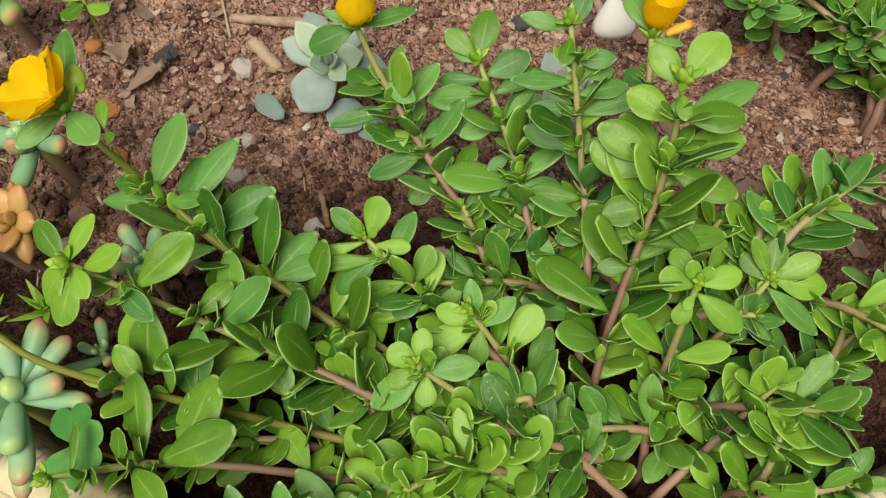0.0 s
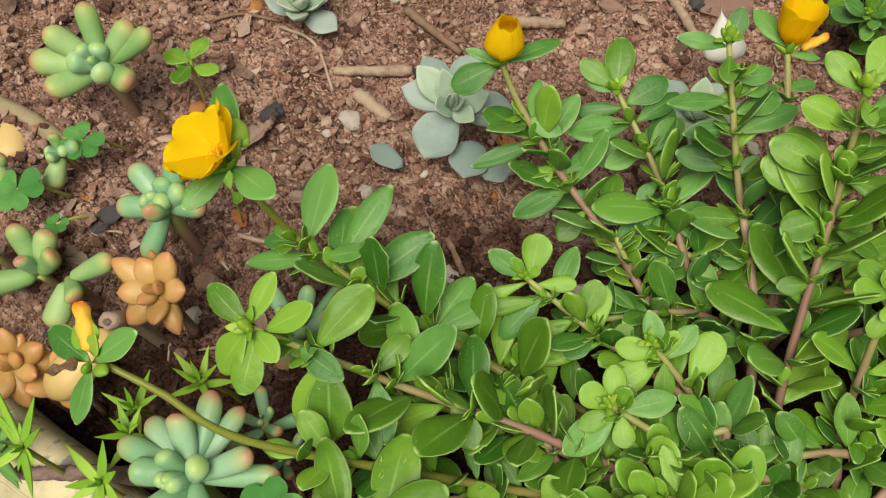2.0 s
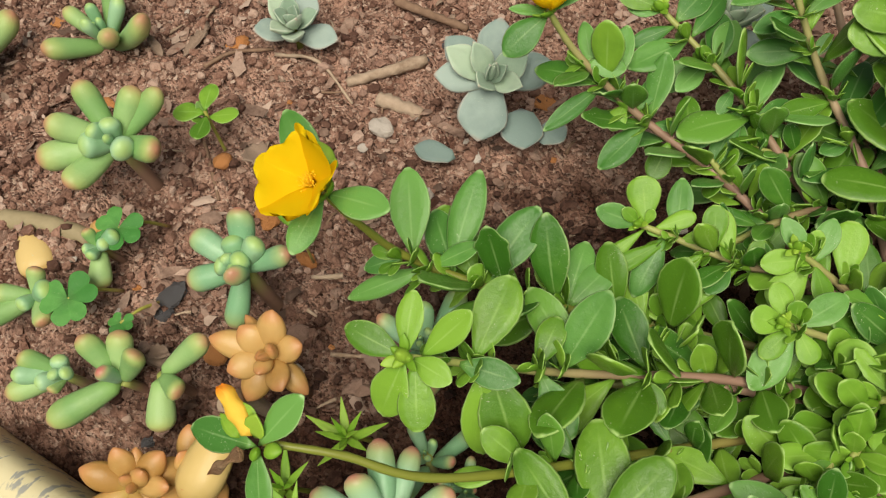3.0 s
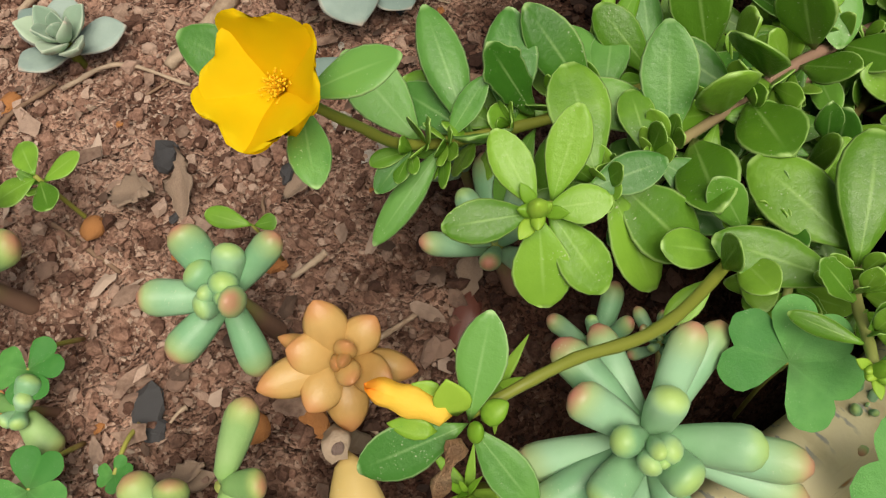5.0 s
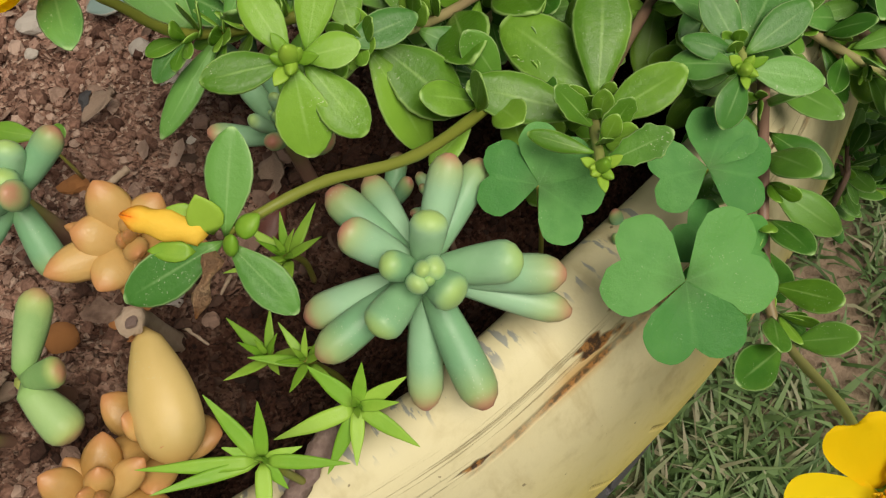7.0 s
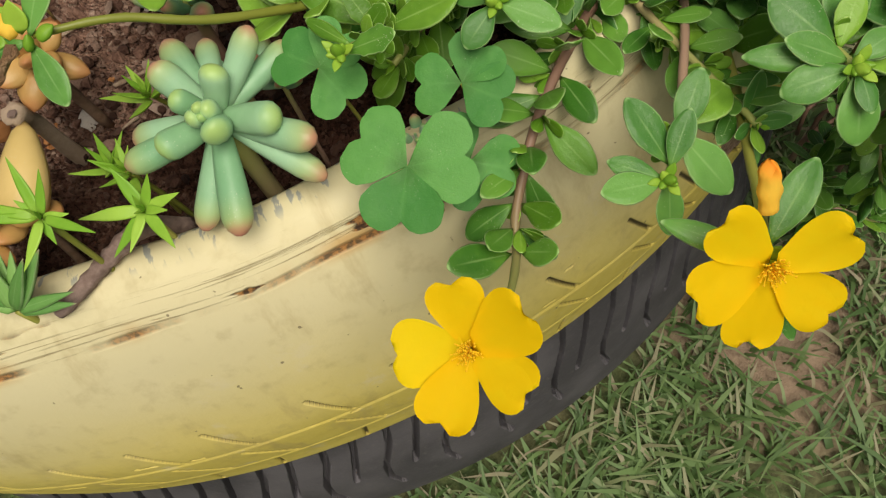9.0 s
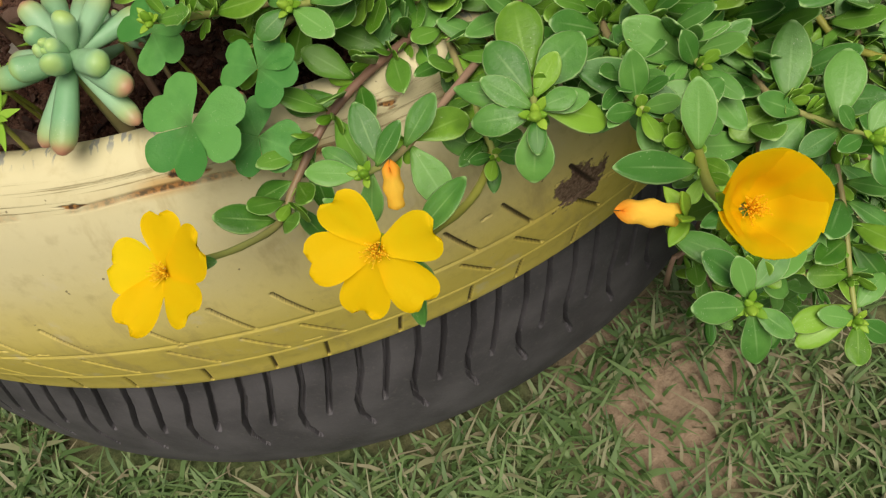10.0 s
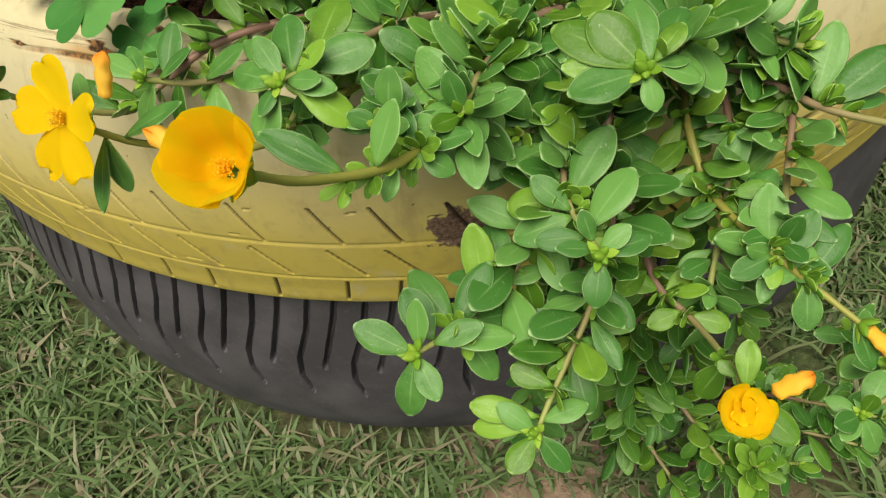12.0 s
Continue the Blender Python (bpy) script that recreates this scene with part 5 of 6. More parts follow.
shoot([(0.15, -0.03, 0.14), (0.1259, -0.0879, 0.201), (0.1086, -0.0981, 0.2)], 0.016, "heart", "blue", thick=0.0014, bare=0.8,
      leaves=[(1, -143, -4, 11.5, 1.4), (1, -58, -45, 14.1, 1.3), (1, 145, 13, 11.1, 1.3), (1, -159, 18, 12.5, 1.4), (1, 42, 31, 15.4, 1.12), (1, 29, 74, 9.5, 1.4)])


def thicket(count, seed, root_box, tip_box, leaf, tones, ends=("tip",), lift=0.012, thick=0.0018):
    """Shoots that fill a part of the mat: roots and tips drawn from two boxes, each x0, x1, y0, y1, z0, z1."""
    r = random.Random(seed)
    for i in range(count):
        a = Vector((r.uniform(*root_box[0:2]), r.uniform(*root_box[2:4]), r.uniform(*root_box[4:6])))
        b = Vector((r.uniform(*tip_box[0:2]), r.uniform(*tip_box[2:4]), r.uniform(*tip_box[4:6])))
        way = b - a
        if way.length > 0.085:
            a = b - way.normalized() * 0.085
        mid = a.lerp(b, 0.5) + Vector((r.uniform(-0.006, 0.006), r.uniform(-0.006, 0.006), lift * r.uniform(0.3, 1.2)))
        shoot([a, mid, b], leaf * r.uniform(0.88, 1.12), r.choice(ends), r.choice(tones), thick=thick, seed=seed * 100 + i)


# the mat in the bed, the far clump, the curtain over the side and the runners on the grass
thicket(8, 21, (0.0, 0.06, 0.055, 0.08, 0.262, 0.27), (-0.05, 0.03, 0.045, 0.085, 0.283, 0.3), 0.0195, ("young", "mid", "old"))
thicket(4, 22, (0.04, 0.09, 0.05, 0.09, 0.262, 0.27), (0.03, 0.13, 0.05, 0.1, 0.28, 0.3), 0.0195, ("mid", "old", "blue"))
thicket(9, 23, (0.07, 0.13, 0.08, 0.13, 0.262, 0.27), (0.1, 0.18, 0.09, 0.17, 0.282, 0.305), 0.0175, ("mid", "old", "blue"))
thicket(4, 24, (0.03, 0.08, 0.1, 0.13, 0.262, 0.27), (-0.005, 0.1, 0.12, 0.165, 0.278, 0.292), 0.015, ("old", "mid"))
thicket(11, 25, (0.14, 0.2, 0.2, 0.26, 0.266, 0.276), (0.115, 0.2, 0.19, 0.3, 0.288, 0.315), 0.0165, ("blue", "mid"), ("tip", "bud"))
thicket(6, 26, (-0.03, 0.03, 0.05, 0.08, 0.262, 0.268), (-0.085, -0.02, 0.035, 0.12, 0.276, 0.292), 0.0165, ("old", "mid"))
thicket(9, 27, (0.0, 0.1, 0.03, 0.06, 0.264, 0.272), (-0.03, 0.1, -0.035, 0.03, 0.27, 0.288), 0.021, ("blue", "old"))
thicket(4, 28, (0.02, 0.09, -0.03, 0.02, 0.22, 0.26), (0.01, 0.09, -0.07, -0.025, 0.16, 0.22), 0.0185, ("old",), thick=0.0013)
thicket(2, 29, (0.03, 0.09, -0.04, 0.0, 0.14, 0.22), (0.04, 0.1, -0.06, -0.03, 0.09, 0.15), 0.0175, ("old",), thick=0.0013)
thicket(4, 30, (0.03, 0.1, -0.02, 0.005, 0.06, 0.14), (0.03, 0.12, -0.06, -0.01, 0.02, 0.1), 0.0175, ("old",), lift=0.004, thick=0.0013)
thicket(5, 31, (0.12, 0.17, -0.02, 0.03, 0.03, 0.06), (0.14, 0.195, -0.055, 0.02, 0.05, 0.1), 0.0165, ("old", "blue"), lift=0.006, thick=0.0013)
thicket(3, 32, (0.1, 0.12, -0.03, -0.01, 0.02, 0.04), (0.095, 0.14, -0.068, -0.045, 0.05, 0.085), 0.0165, ("mid", "old"), lift=0.006, thick=0.0013)


# ---- fat-leaved succulents ----
def bean_shape(w, tip=0.8):
    return lambda u: w * (0.5 + 0.5 * math.sin(0.5 * math.pi * min(1.0, u / 0.82))) * max(0.0, 1 - max(0.0, (u - tip) / (1 - tip)) ** 2.0) ** 0.5


def point_shape(w):
    return lambda u: w * (0.3 + 0.7 * math.sin(0.5 * math.pi * min(1.0, u / 0.58)) ** 1.1) * max(0.0, 1 - max(0.0, (u - 0.55) / 0.45) ** 1.9) ** 0.72


BEANS = [blade_mesh("bean_leaf", BEAN, bean_shape(w), bean_shape(w * 0.88), ROUND, 10, curl=c) for w, c in ((0.155, 0.12), (0.165, 0.05), (0.16, 0.2))]
FRESH_BEANS = [blade_mesh("bean_leaf", BEAN_FRESH, bean_shape(w), bean_shape(w * 0.9), ROUND, 10, curl=c) for w, c in ((0.175, 0.1), (0.19, 0.05), (0.18, 0.16))]
STOUT_FRESH = [blade_mesh("bean_leaf", BEAN_FRESH, bean_shape(w, 0.74), bean_shape(w * 0.9, 0.74), ROUND, 10, curl=c) for w, c in ((0.19, 0.1), (0.205, 0.05), (0.195, 0.16))]
STOUT = [blade_mesh("bean_leaf", BEAN, bean_shape(w, 0.76), bean_shape(w * 0.9, 0.76), ROUND, 10, curl=c) for w, c in ((0.165, 0.12), (0.18, 0.06), (0.172, 0.2))]
STOUT_GREEN = [blade_mesh("bean_leaf", BEAN_GREEN, bean_shape(w, 0.76), bean_shape(w * 0.9, 0.76), ROUND, 10, curl=c) for w, c in ((0.17, 0.15), (0.185, 0.06), (0.178, 0.24))]
AMBERS = [blade_mesh("amber_leaf", AMBER, point_shape(w), lambda u, w=w: point_shape(w)(u) * 0.55, ROUND, 10, curl=c) for w, c in ((0.33, 0.12), (0.36, 0.05), (0.31, 0.2))]
CHALKS = [blade_mesh("chalky_leaf", CHALK, obovate(0.58, 0.3, 1.5, 0.42), even(0.09), FLAT, 10, curl=c, fold=0.5) for c in (0.2, 0.27, 0.14)]
CHALKS_OLD = [blade_mesh("chalky_leaf", CHALK_OLD, obovate(0.62, 0.34, 1.5, 0.5), even(0.085), FLAT, 10, curl=c, fold=0.16) for c in (0.02, 0.1)]


def heart_mesh(name, material, fold, droop, seed):
    """A heart-shaped leaflet one unit long on y: two round lobes that meet in a notch, a crease down the middle."""
    r = random.Random(seed)
    alpha, far, rad, cols, rows = radians(25), 0.64, 0.325, 25, 9
    most = alpha + math.asin(rad / far)
    chew = [r.uniform(-0.012, 0.012) for _ in range(cols)]
    verts, uvs, faces = [], [], []
    for side in (1, -1):
        for i in range(cols):
            q = most * (2 * i / (cols - 1) - 1)
            off = abs(q) - alpha
            edge = far * math.cos(off) + math.sqrt(max(0.0, rad * rad - (far * math.sin(off)) ** 2)) + chew[i]
            for j in range(rows):
                f = j / (rows - 1)
                p = edge * (1 - (1 - f) ** 1.4)
                x, y = p * math.sin(q), p * math.cos(q)
                thin = 0.012 * (1 - f ** 6) * (1 - abs(2 * i / (cols - 1) - 1) ** 8)
                verts.append((x, y, side * thin + fold * abs(x) ** 1.2 - droop * p * p + 0.02 * math.sin(q * 6 + seed) * f))
                uvs.append((0.02 + 0.9 * f, 0.5 + 0.45 * q / most))
    n = cols * rows
    for i in range(cols - 1):
        for j in range(rows - 1):
            a = i * rows + j
            faces.append((a, a + 1, a + rows + 1, a + rows))
            faces.append((n + a, n + a + rows, n + a + rows + 1, n + a + 1))
    return mesh_of(name, verts, faces, material, uvs)


LEAFLET = [heart_mesh("leaflet", CLOVER, f, d, k) for k, (f, d) in enumerate(((0.16, 0.06), (0.08, 0.1), (0.2, 0.02)))]
def spike(name, material, w, thick, curls):
    return [blade_mesh(name, material, lambda u: w * (0.66 + 0.34 * math.sin(math.pi * min(1, u * 1.25))) * max(0.0, 1 - u ** 3.2) ** 0.8, lambda u: thick * (1 - u ** 3), FLAT, 9, curl=c, fold=0.3) for c in curls]


SPIKES = spike("spike_leaf", BLADE, 0.108, 0.045, (0.16, 0.05, -0.06))
STOUT_SPIKES = spike("spike_leaf", BLADE_DULL, 0.125, 0.085, (0.08, 0.02, -0.04))
FAT_LEAF = blade_mesh("fat_leaf", BULB, lambda u: 0.222 * math.sin(math.pi * min(1, 0.09 + 0.62 * u)) ** 1.1 * max(0.0, 1 - max(0.0, (u - 0.78) / 0.22) ** 2) ** 0.5,
                      lambda u: 0.19 * math.sin(math.pi * min(1, 0.09 + 0.62 * u)) ** 1.1 * max(0.0, 1 - max(0.0, (u - 0.78) / 0.22) ** 2) ** 0.5, ROUND, 12)


def rosette(name, label, category, place, up, size, count, kinds, flat_to=18, inner=0.24, stalk=0.012, grow=0.75, wide=1.0, spin=0.0, group="", seed=0, stem=None, outer=None, turn=0.72):
    """Leaves in a spiral round a short stalk, from upright little ones in the heart to long low ones outside. flat_to: degrees above level of the outermost."""
    r = random.Random(seed + int(place[0] * 10000))
    place, up = Vector(place), Vector(up).normalized()
    root = thing(name, place - up * stalk, label, category, group)
    low = place - up * stalk
    low.z = min(low.z, soil_height(low.x, low.y)) - 0.003
    line = [low, low.lerp(place, 0.5), place]
    put("stalk", tube_mesh("stalk", bezier(line, 6), size * 0.095, size * 0.085, stem or STEM_GREEN), Matrix(), root)
    for i in range(count):
        f = i / max(1, count - 1)
        rise = radians(82 + (flat_to - 82) * f ** 0.8 + r.uniform(-7, 7))
        out = around(up, spin + i * 2.39996 + r.uniform(-0.15, 0.15))
        d = out * math.cos(rise) + up * math.sin(rise)
        s = size * (inner + (1 - inner) * f ** grow) * r.uniform(0.92, 1.08)
        me = r.choice(outer if outer and f > turn else kinds)
        put("leaf", me, aimed(place - up * stalk * 0.55 * f + out * size * 0.04, d, up - d * 0.1, s, wide), root)
    return root


def fleshy(name, label, category, group, base, face, sets, stem, thick, flat=False):
    """A succulent rosette leaf by leaf: each set pairs its meshes with rows of heading, rise, length in mm and width against the usual."""
    base = Vector(base)
    low = Vector((base.x + 0.003, base.y + 0.003, min(base.z - 0.006, soil_height(base.x, base.y)) - 0.003))
    root = thing(name, low, label, category, group)
    put("stalk", tube_mesh("stalk", bezier([low, low.lerp(base, 0.5), base], 6), thick, thick * 0.85, stem), Matrix(), root)
    for kinds, rows in sets:
        for k, (heading, rise, length, wide) in enumerate(rows):
            a, e = radians(heading), radians(rise)
            d = Vector((math.cos(a) * math.cos(e), math.sin(a) * math.cos(e), math.sin(e)))
            m = aimed(base, d, face, length / 1000, wide)
            put("leaf", kinds[k % len(kinds)], m if flat else m @ Matrix.Diagonal((1, 1, wide, 1)), root)
    return root


def jelly(place, size, count, up=(0, 0, 1), flat_to=20, stalk=0.014, spin=0.0, green=False):
    return rosette("jelly_bean_succulent", "jelly bean succulent with fat green leaves and reddish tips", "succulent", place, up, size, count, STOUT_FRESH, flat_to, 0.2, stalk, 0.85, spin=spin, group="jelly bean succulents", stem=STEM, outer=STOUT_GREEN if green else STOUT, turn=0.5)


fleshy("jelly_bean_succulent", "jelly bean succulent with pale green leaves and pink tips", "succulent", "jelly bean succulents", (-0.1424, 0.1712, 0.3073), (-0.25, -0.44, 0.86), [(STOUT, [(123, 15, 18.5, 1.36), (164, -11, 18.1, 1.27), (63, 30, 18, 1.39), (-22, 22, 19.2, 1.09), (-134, -47, 19.7, 1.09), (-94, 36, 13.7, 1.48)]), (STOUT_FRESH, [(0, 50, 14.1, 1.38), (85, 55, 11.2, 1.6), (174, 40, 9.9, 1.6), (172, 69, 10.3, 1.15), (-64, 70, 11, 1.46), (-128, 61, 11, 0.88)])], STEM, 0.0026)
fleshy("jelly_bean_succulent", "large jelly bean succulent with fat blue-green leaves and red tips", "succulent", "jelly bean succulents", (-0.1288, 0.0797, 0.3057), (-0.3, -0.3, 0.9), [(BEANS, [(3, 28, 23.5, 0.96), (-6, 6, 25.8, 0.76), (91, 30, 18.7, 1.3), (71, 13, 24.3, 1.0), (51, 6, 23.4, 0.82), (-68, -10, 27.2, 0.92), (-78, -24, 30.5, 0.7), (-133, -28, 29.4, 0.85), (-165, -46, 28.0, 0.83), (146, -14, 26.2, 0.97), (125, -16, 26.4, 0.9)]), (FRESH_BEANS, [(-7, 62, 15.8, 1.32), (-70, 14, 20.5, 1.08), (-115, 24, 14.5, 1.5), (168, 7, 16.5, 1.4), (145, 62, 14.1, 1.11), (-143, 72, 13.2, 0.79), (-103, 58, 12.7, 1.14), (-135, 53, 12.2, 0.71), (-161, 47, 12.7, 1.01)])], STEM, 0.003)
fleshy("jelly_bean_succulent", "jelly bean succulent with long light green leaves and pink tips", "succulent", "jelly bean succulents", (-0.1685, 0.232, 0.3142), (-0.06, -0.53, 0.84), [(STOUT_GREEN, [(100, 39, 22.7, 1.1), (171, 2, 25.9, 1.09), (-160, -16, 20.5, 1.32), (153, 28, 22.1, 1.22), (32, 37, 20.2, 1.18), (17, 19, 23.6, 0.96), (-42, 3, 19.7, 1.37)]), (STOUT_FRESH, [(-69, 23, 14.2, 1.6), (-160, 36, 13.1, 1.6), (172, 61, 12.3, 1.4), (18, 77, 11.6, 1.59), (-91, 56, 12, 0.72)])], STEM, 0.0026)
fleshy("jelly_bean_succulent", "small jelly bean sprig with a yellow lower leaf", "succulent", "jelly bean succulents", (-0.1863, 0.207, 0.297), (-0.06, -0.53, 0.84), [(STOUT_GREEN, [(101, 53, 8.3, 1.6), (-115, -35, 13.4, 1.6)]), (STOUT_FRESH, [(-119, 28, 7.2, 1.6), (-38, 48, 7.4, 1.48), (-171, 38, 6.3, 1.55), (-4, 30, 10, 1.6)])], STEM, 0.0014)
fleshy("jelly_bean_succulent", "small jelly bean succulent with rounded pale green leaves", "succulent", "jelly bean succulents", (-0.2104, 0.2009, 0.2929), (-0.06, -0.53, 0.84), [(STOUT_GREEN, [(49, 44, 11.2, 1.6), (158, 20, 12.9, 1.35), (-176, -3, 20.1, 1.13), (-80, -4, 13.2, 1.6), (-26, -8, 13.9, 1.33)]), (STOUT_FRESH, [(-31, 39, 12.7, 1.6), (-130, 35, 8.2, 1.6)])], STEM, 0.0016)
fleshy("jelly_bean_succulent", "crowded light green jelly bean rosette near the rim", "succulent", "jelly bean succulents", (-0.2055, 0.1687, 0.292), (-0.06, -0.53, 0.84), [(STOUT_GREEN, [(137, 29, 14.9, 1.31), (176, 2, 18.2, 1.07), (-136, 9, 7.4, 1.6)]), (STOUT_FRESH, [(164, 24, 15.2, 1.08), (61, 67, 8.5, 1.6), (-36, 52, 9.6, 1.28), (-132, 73, 8.6, 1.32), (-160, 39, 9.8, 1.36)])], STEM, 0.0018)
fleshy("jelly_bean_succulent", "jelly bean sprig with pink-tipped leaves near the rim", "succulent", "jelly bean succulents", (-0.1901, 0.1613, 0.2888), (-0.06, -0.53, 0.84), [(STOUT_GREEN, [(111, 39, 19.1, 1.18), (62, 41, 16.5, 1.36), (11, 41, 16.2, 1.33), (-175, -7, 24.1, 1.15)]), (STOUT, [(165, 77, 12.4, 1.32)])], STEM, 0.0018)
fleshy("jelly_bean_succulent", "jelly bean sprig with three purple-tipped leaves", "succulent", "jelly bean succulents", (-0.1761, 0.153, 0.2969), (-0.06, -0.53, 0.84), [(STOUT_GREEN, [(7, 22, 20.2, 1.07), (-114, -31, 16.5, 1.49)]), (STOUT_GREEN, [(-59, 10, 12.4, 1.6)])], STEM, 0.0018)
jelly((-0.222, 0.313, 0.305), 0.034, 13, green=True, spin=0.4)
jelly((-0.168, 0.306, 0.3), 0.028, 10, green=True, spin=2.2)
jelly((-0.101, 0.130, 0.296), 0.022, 11, spin=0.9)
jelly((-0.084, 0.15, 0.292), 0.014, 7, spin=0.1, flat_to=45)
jelly((-0.106, 0.088, 0.294), 0.009, 14, spin=0.5)
jelly((-0.112, 0.1, 0.292), 0.016, 8, spin=1.3)
jelly((-0.098, 0.047, 0.283), 0.012, 8, spin=0.7)


def amber(place, size, count, spin=0.0, up=(0, 0, 1), flat_to=12):
    return rosette("ghost_plant", "amber-orange fleshy succulent rosette on the soil", "succulent", place, up, size, count, AMBERS, flat_to, 0.38, 0.014, 0.7, spin=spin, group="amber rosettes", stem=DARK_TWIG)


fleshy("ghost_plant", "amber-orange fleshy succulent rosette on the soil", "succulent", "amber rosettes", (-0.1427, 0.14, 0.307), (-0.25, -0.44, 0.86), [(AMBERS, [(48, 46, 14.5, 0.95), (118, 39, 11.9, 1.08), (139, 7, 17.4, 0.8), (179, 0, 12.3, 1.07), (-147, -31, 14.8, 0.86), (-84, -6, 12.5, 1.07), (-62, -26, 15.7, 0.7), (-19, 23, 12, 0.95), (97, 3, 13.8, 0.56)]), (AMBERS, [(-44, 62, 9.8, 0.76), (-115, 32, 10.2, 0.77), (-152, 64, 8.3, 0.72), (-93, 60, 10.3, 0.41)])], DARK_TWIG, 0.0018, True)
fleshy("ghost_plant", "amber-orange fleshy succulent rosette on the soil", "succulent", "amber rosettes", (-0.1909, 0.1243, 0.2942), (-0.06, -0.53, 0.84), [(AMBERS, [(-170, -6, 18.5, 0.66), (143, 27, 15.6, 0.78), (87, 41, 13.3, 0.96), (59, 30, 11.5, 0.75), (16, 27, 14.4, 0.78), (-23, 10, 12.9, 0.83), (-100, -16, 10.8, 0.9), (-66, -37, 14.4, 0.71)]), (AMBERS, [(46, 82, 9, 0.8), (-3, 53, 10.6, 0.77), (-50, 61, 9.8, 0.52)])], DARK_TWIG, 0.0018, True)
amber((-0.174, 0.122, 0.293), 0.0145, 10, 0.2, (0.2, -0.2, 1))
amber((-0.220, 0.259, 0.29), 0.0095, 6, 0.8)

fat = thing("fallen_fat_leaf", (-0.157, 0.131, 0.288), "fat yellowish succulent leaf hanging from a dry stump", "leaf")
put("leaf_body", FAT_LEAF, aimed((-0.157, 0.131, 0.302), (-0.62, -0.5, -0.28), UP, 0.029, 1.12), fat)
put("stump", tube_mesh("stump", bezier([(-0.152, 0.143, 0.262), (-0.155, 0.137, 0.294), (-0.158, 0.1315, 0.3055)], 8), 0.0021, 0.0028, TWIG, 12, rough=0.26), Matrix(), fat, "dry pale cut stump")

put("pith", lump("pith", BARK, 5, 0.4), pose(-0.1581, 0.1313, 0.3055) @ Matrix.Diagonal((0.0015, 0.0012, 0.0008, 1)), fat, "dark hollow core of the stump")
old = thing("creeping_succulent_stem", (-0.245, 0.25, 0.28), "thick pale creeping stem with small orange shoots", "succulent")
put("stem", tube_mesh("stem", bezier([(-0.262, 0.252, 0.287), (-0.227, 0.243, 0.291), (-0.207, 0.233, 0.29), (-0.192, 0.222, 0.285)], 20), 0.0042, 0.0034, STEM_PALE, 10, 0.06, 0.05), Matrix(), old)
put("leaf", FAT_LEAF, aimed((-0.212, 0.234, 0.29), (0.05, -0.95, -0.15), UP, 0.021, 1.4), old, "amber fleshy leaf")
for k in range(5):
    put("leaf", AMBERS[k % 3], aimed((-0.191, 0.221, 0.287), (0.7 + 0.2 * math.cos(k * 2), 0.8 * math.sin(k * 1.3), 0.5), UP, 0.0062), old)


def echeveria(place, size, count, up, spin=0.0):
    return rosette("echeveria", "chalky blue-green echeveria rosette growing in the soil", "succulent", place, up, size, count, CHALKS, 8, 0.34, 0.014, 0.62, 1.0, spin, "echeverias", outer=CHALKS_OLD)


fleshy("echeveria", "chalky blue-green echeveria rosette growing in the soil", "succulent", "echeverias", (-0.0432, 0.2153, 0.297), (-0.06, -0.53, 0.84), [(CHALKS_OLD, [(118, 28, 21.7, 0.85), (53, 29, 22.1, 0.92), (162, 18, 20.2, 0.84), (-12, -1, 24.1, 0.84), (-129, -31, 22, 1.22)]), (CHALKS, [(139, 36, 20.1, 0.91), (-5, 22, 16.4, 1.12), (112, 63, 16.5, 0.87), (-138, 29, 13.3, 1.14), (-55, 8, 15.5, 0.89), (-45, 51, 13.8, 0.76), (-118, 78, 14, 0.61), (-40, 72, 14.5, 0.54), (-98, 56, 14, 0.47)])], STEM_GREEN, 0.002, True)
for place, d, size, wide in (((-0.0631, 0.203, 0.278), (-0.69, 0.63, 0.05), 0.0165, 0.8), ((-0.0347, 0.2082, 0.285), (-0.34, -0.79, -0.3), 0.016, 1.45), ((-0.0342, 0.197, 0.279), (0.99, -0.02, 0.05), 0.0125, 1.2)):
    o = put("echeveria_leaf", CHALKS_OLD[0], aimed(place, d, (0, -0.3, 1), size, wide))
    tagged(o, "old grey-blue echeveria leaf lying on the soil", "leaf", "loose echeveria leaves")
echeveria((-0.099, 0.274, 0.3), 0.0175, 14, (0, -0.25, 1), 1.0)
echeveria((0.0505, 0.208, 0.291), 0.02, 14, (0, -0.2, 1), 0.2)
pale = put("upright_pale_leaf", blade_mesh("pale_leaf", PALE, lambda u: 0.37 * math.sin(math.pi * min(1.0, 0.08 + 0.98 * u ** 0.62)) ** 1.25 + 0.035 * (1 - u), lambda u: 0.2 * math.sin(math.pi * min(1.0, 0.08 + 0.9 * u ** 0.62)) ** 1.1, ROUND, 14, curl=0.04), aimed((0.0694, 0.2343, 0.2885), (-0.06, 0.79, 0.58), (0.0, -0.55, 0.83), 0.0228))
tagged(pale, "bleached whitish succulent leaf propped up beside a dry twig", "leaf")


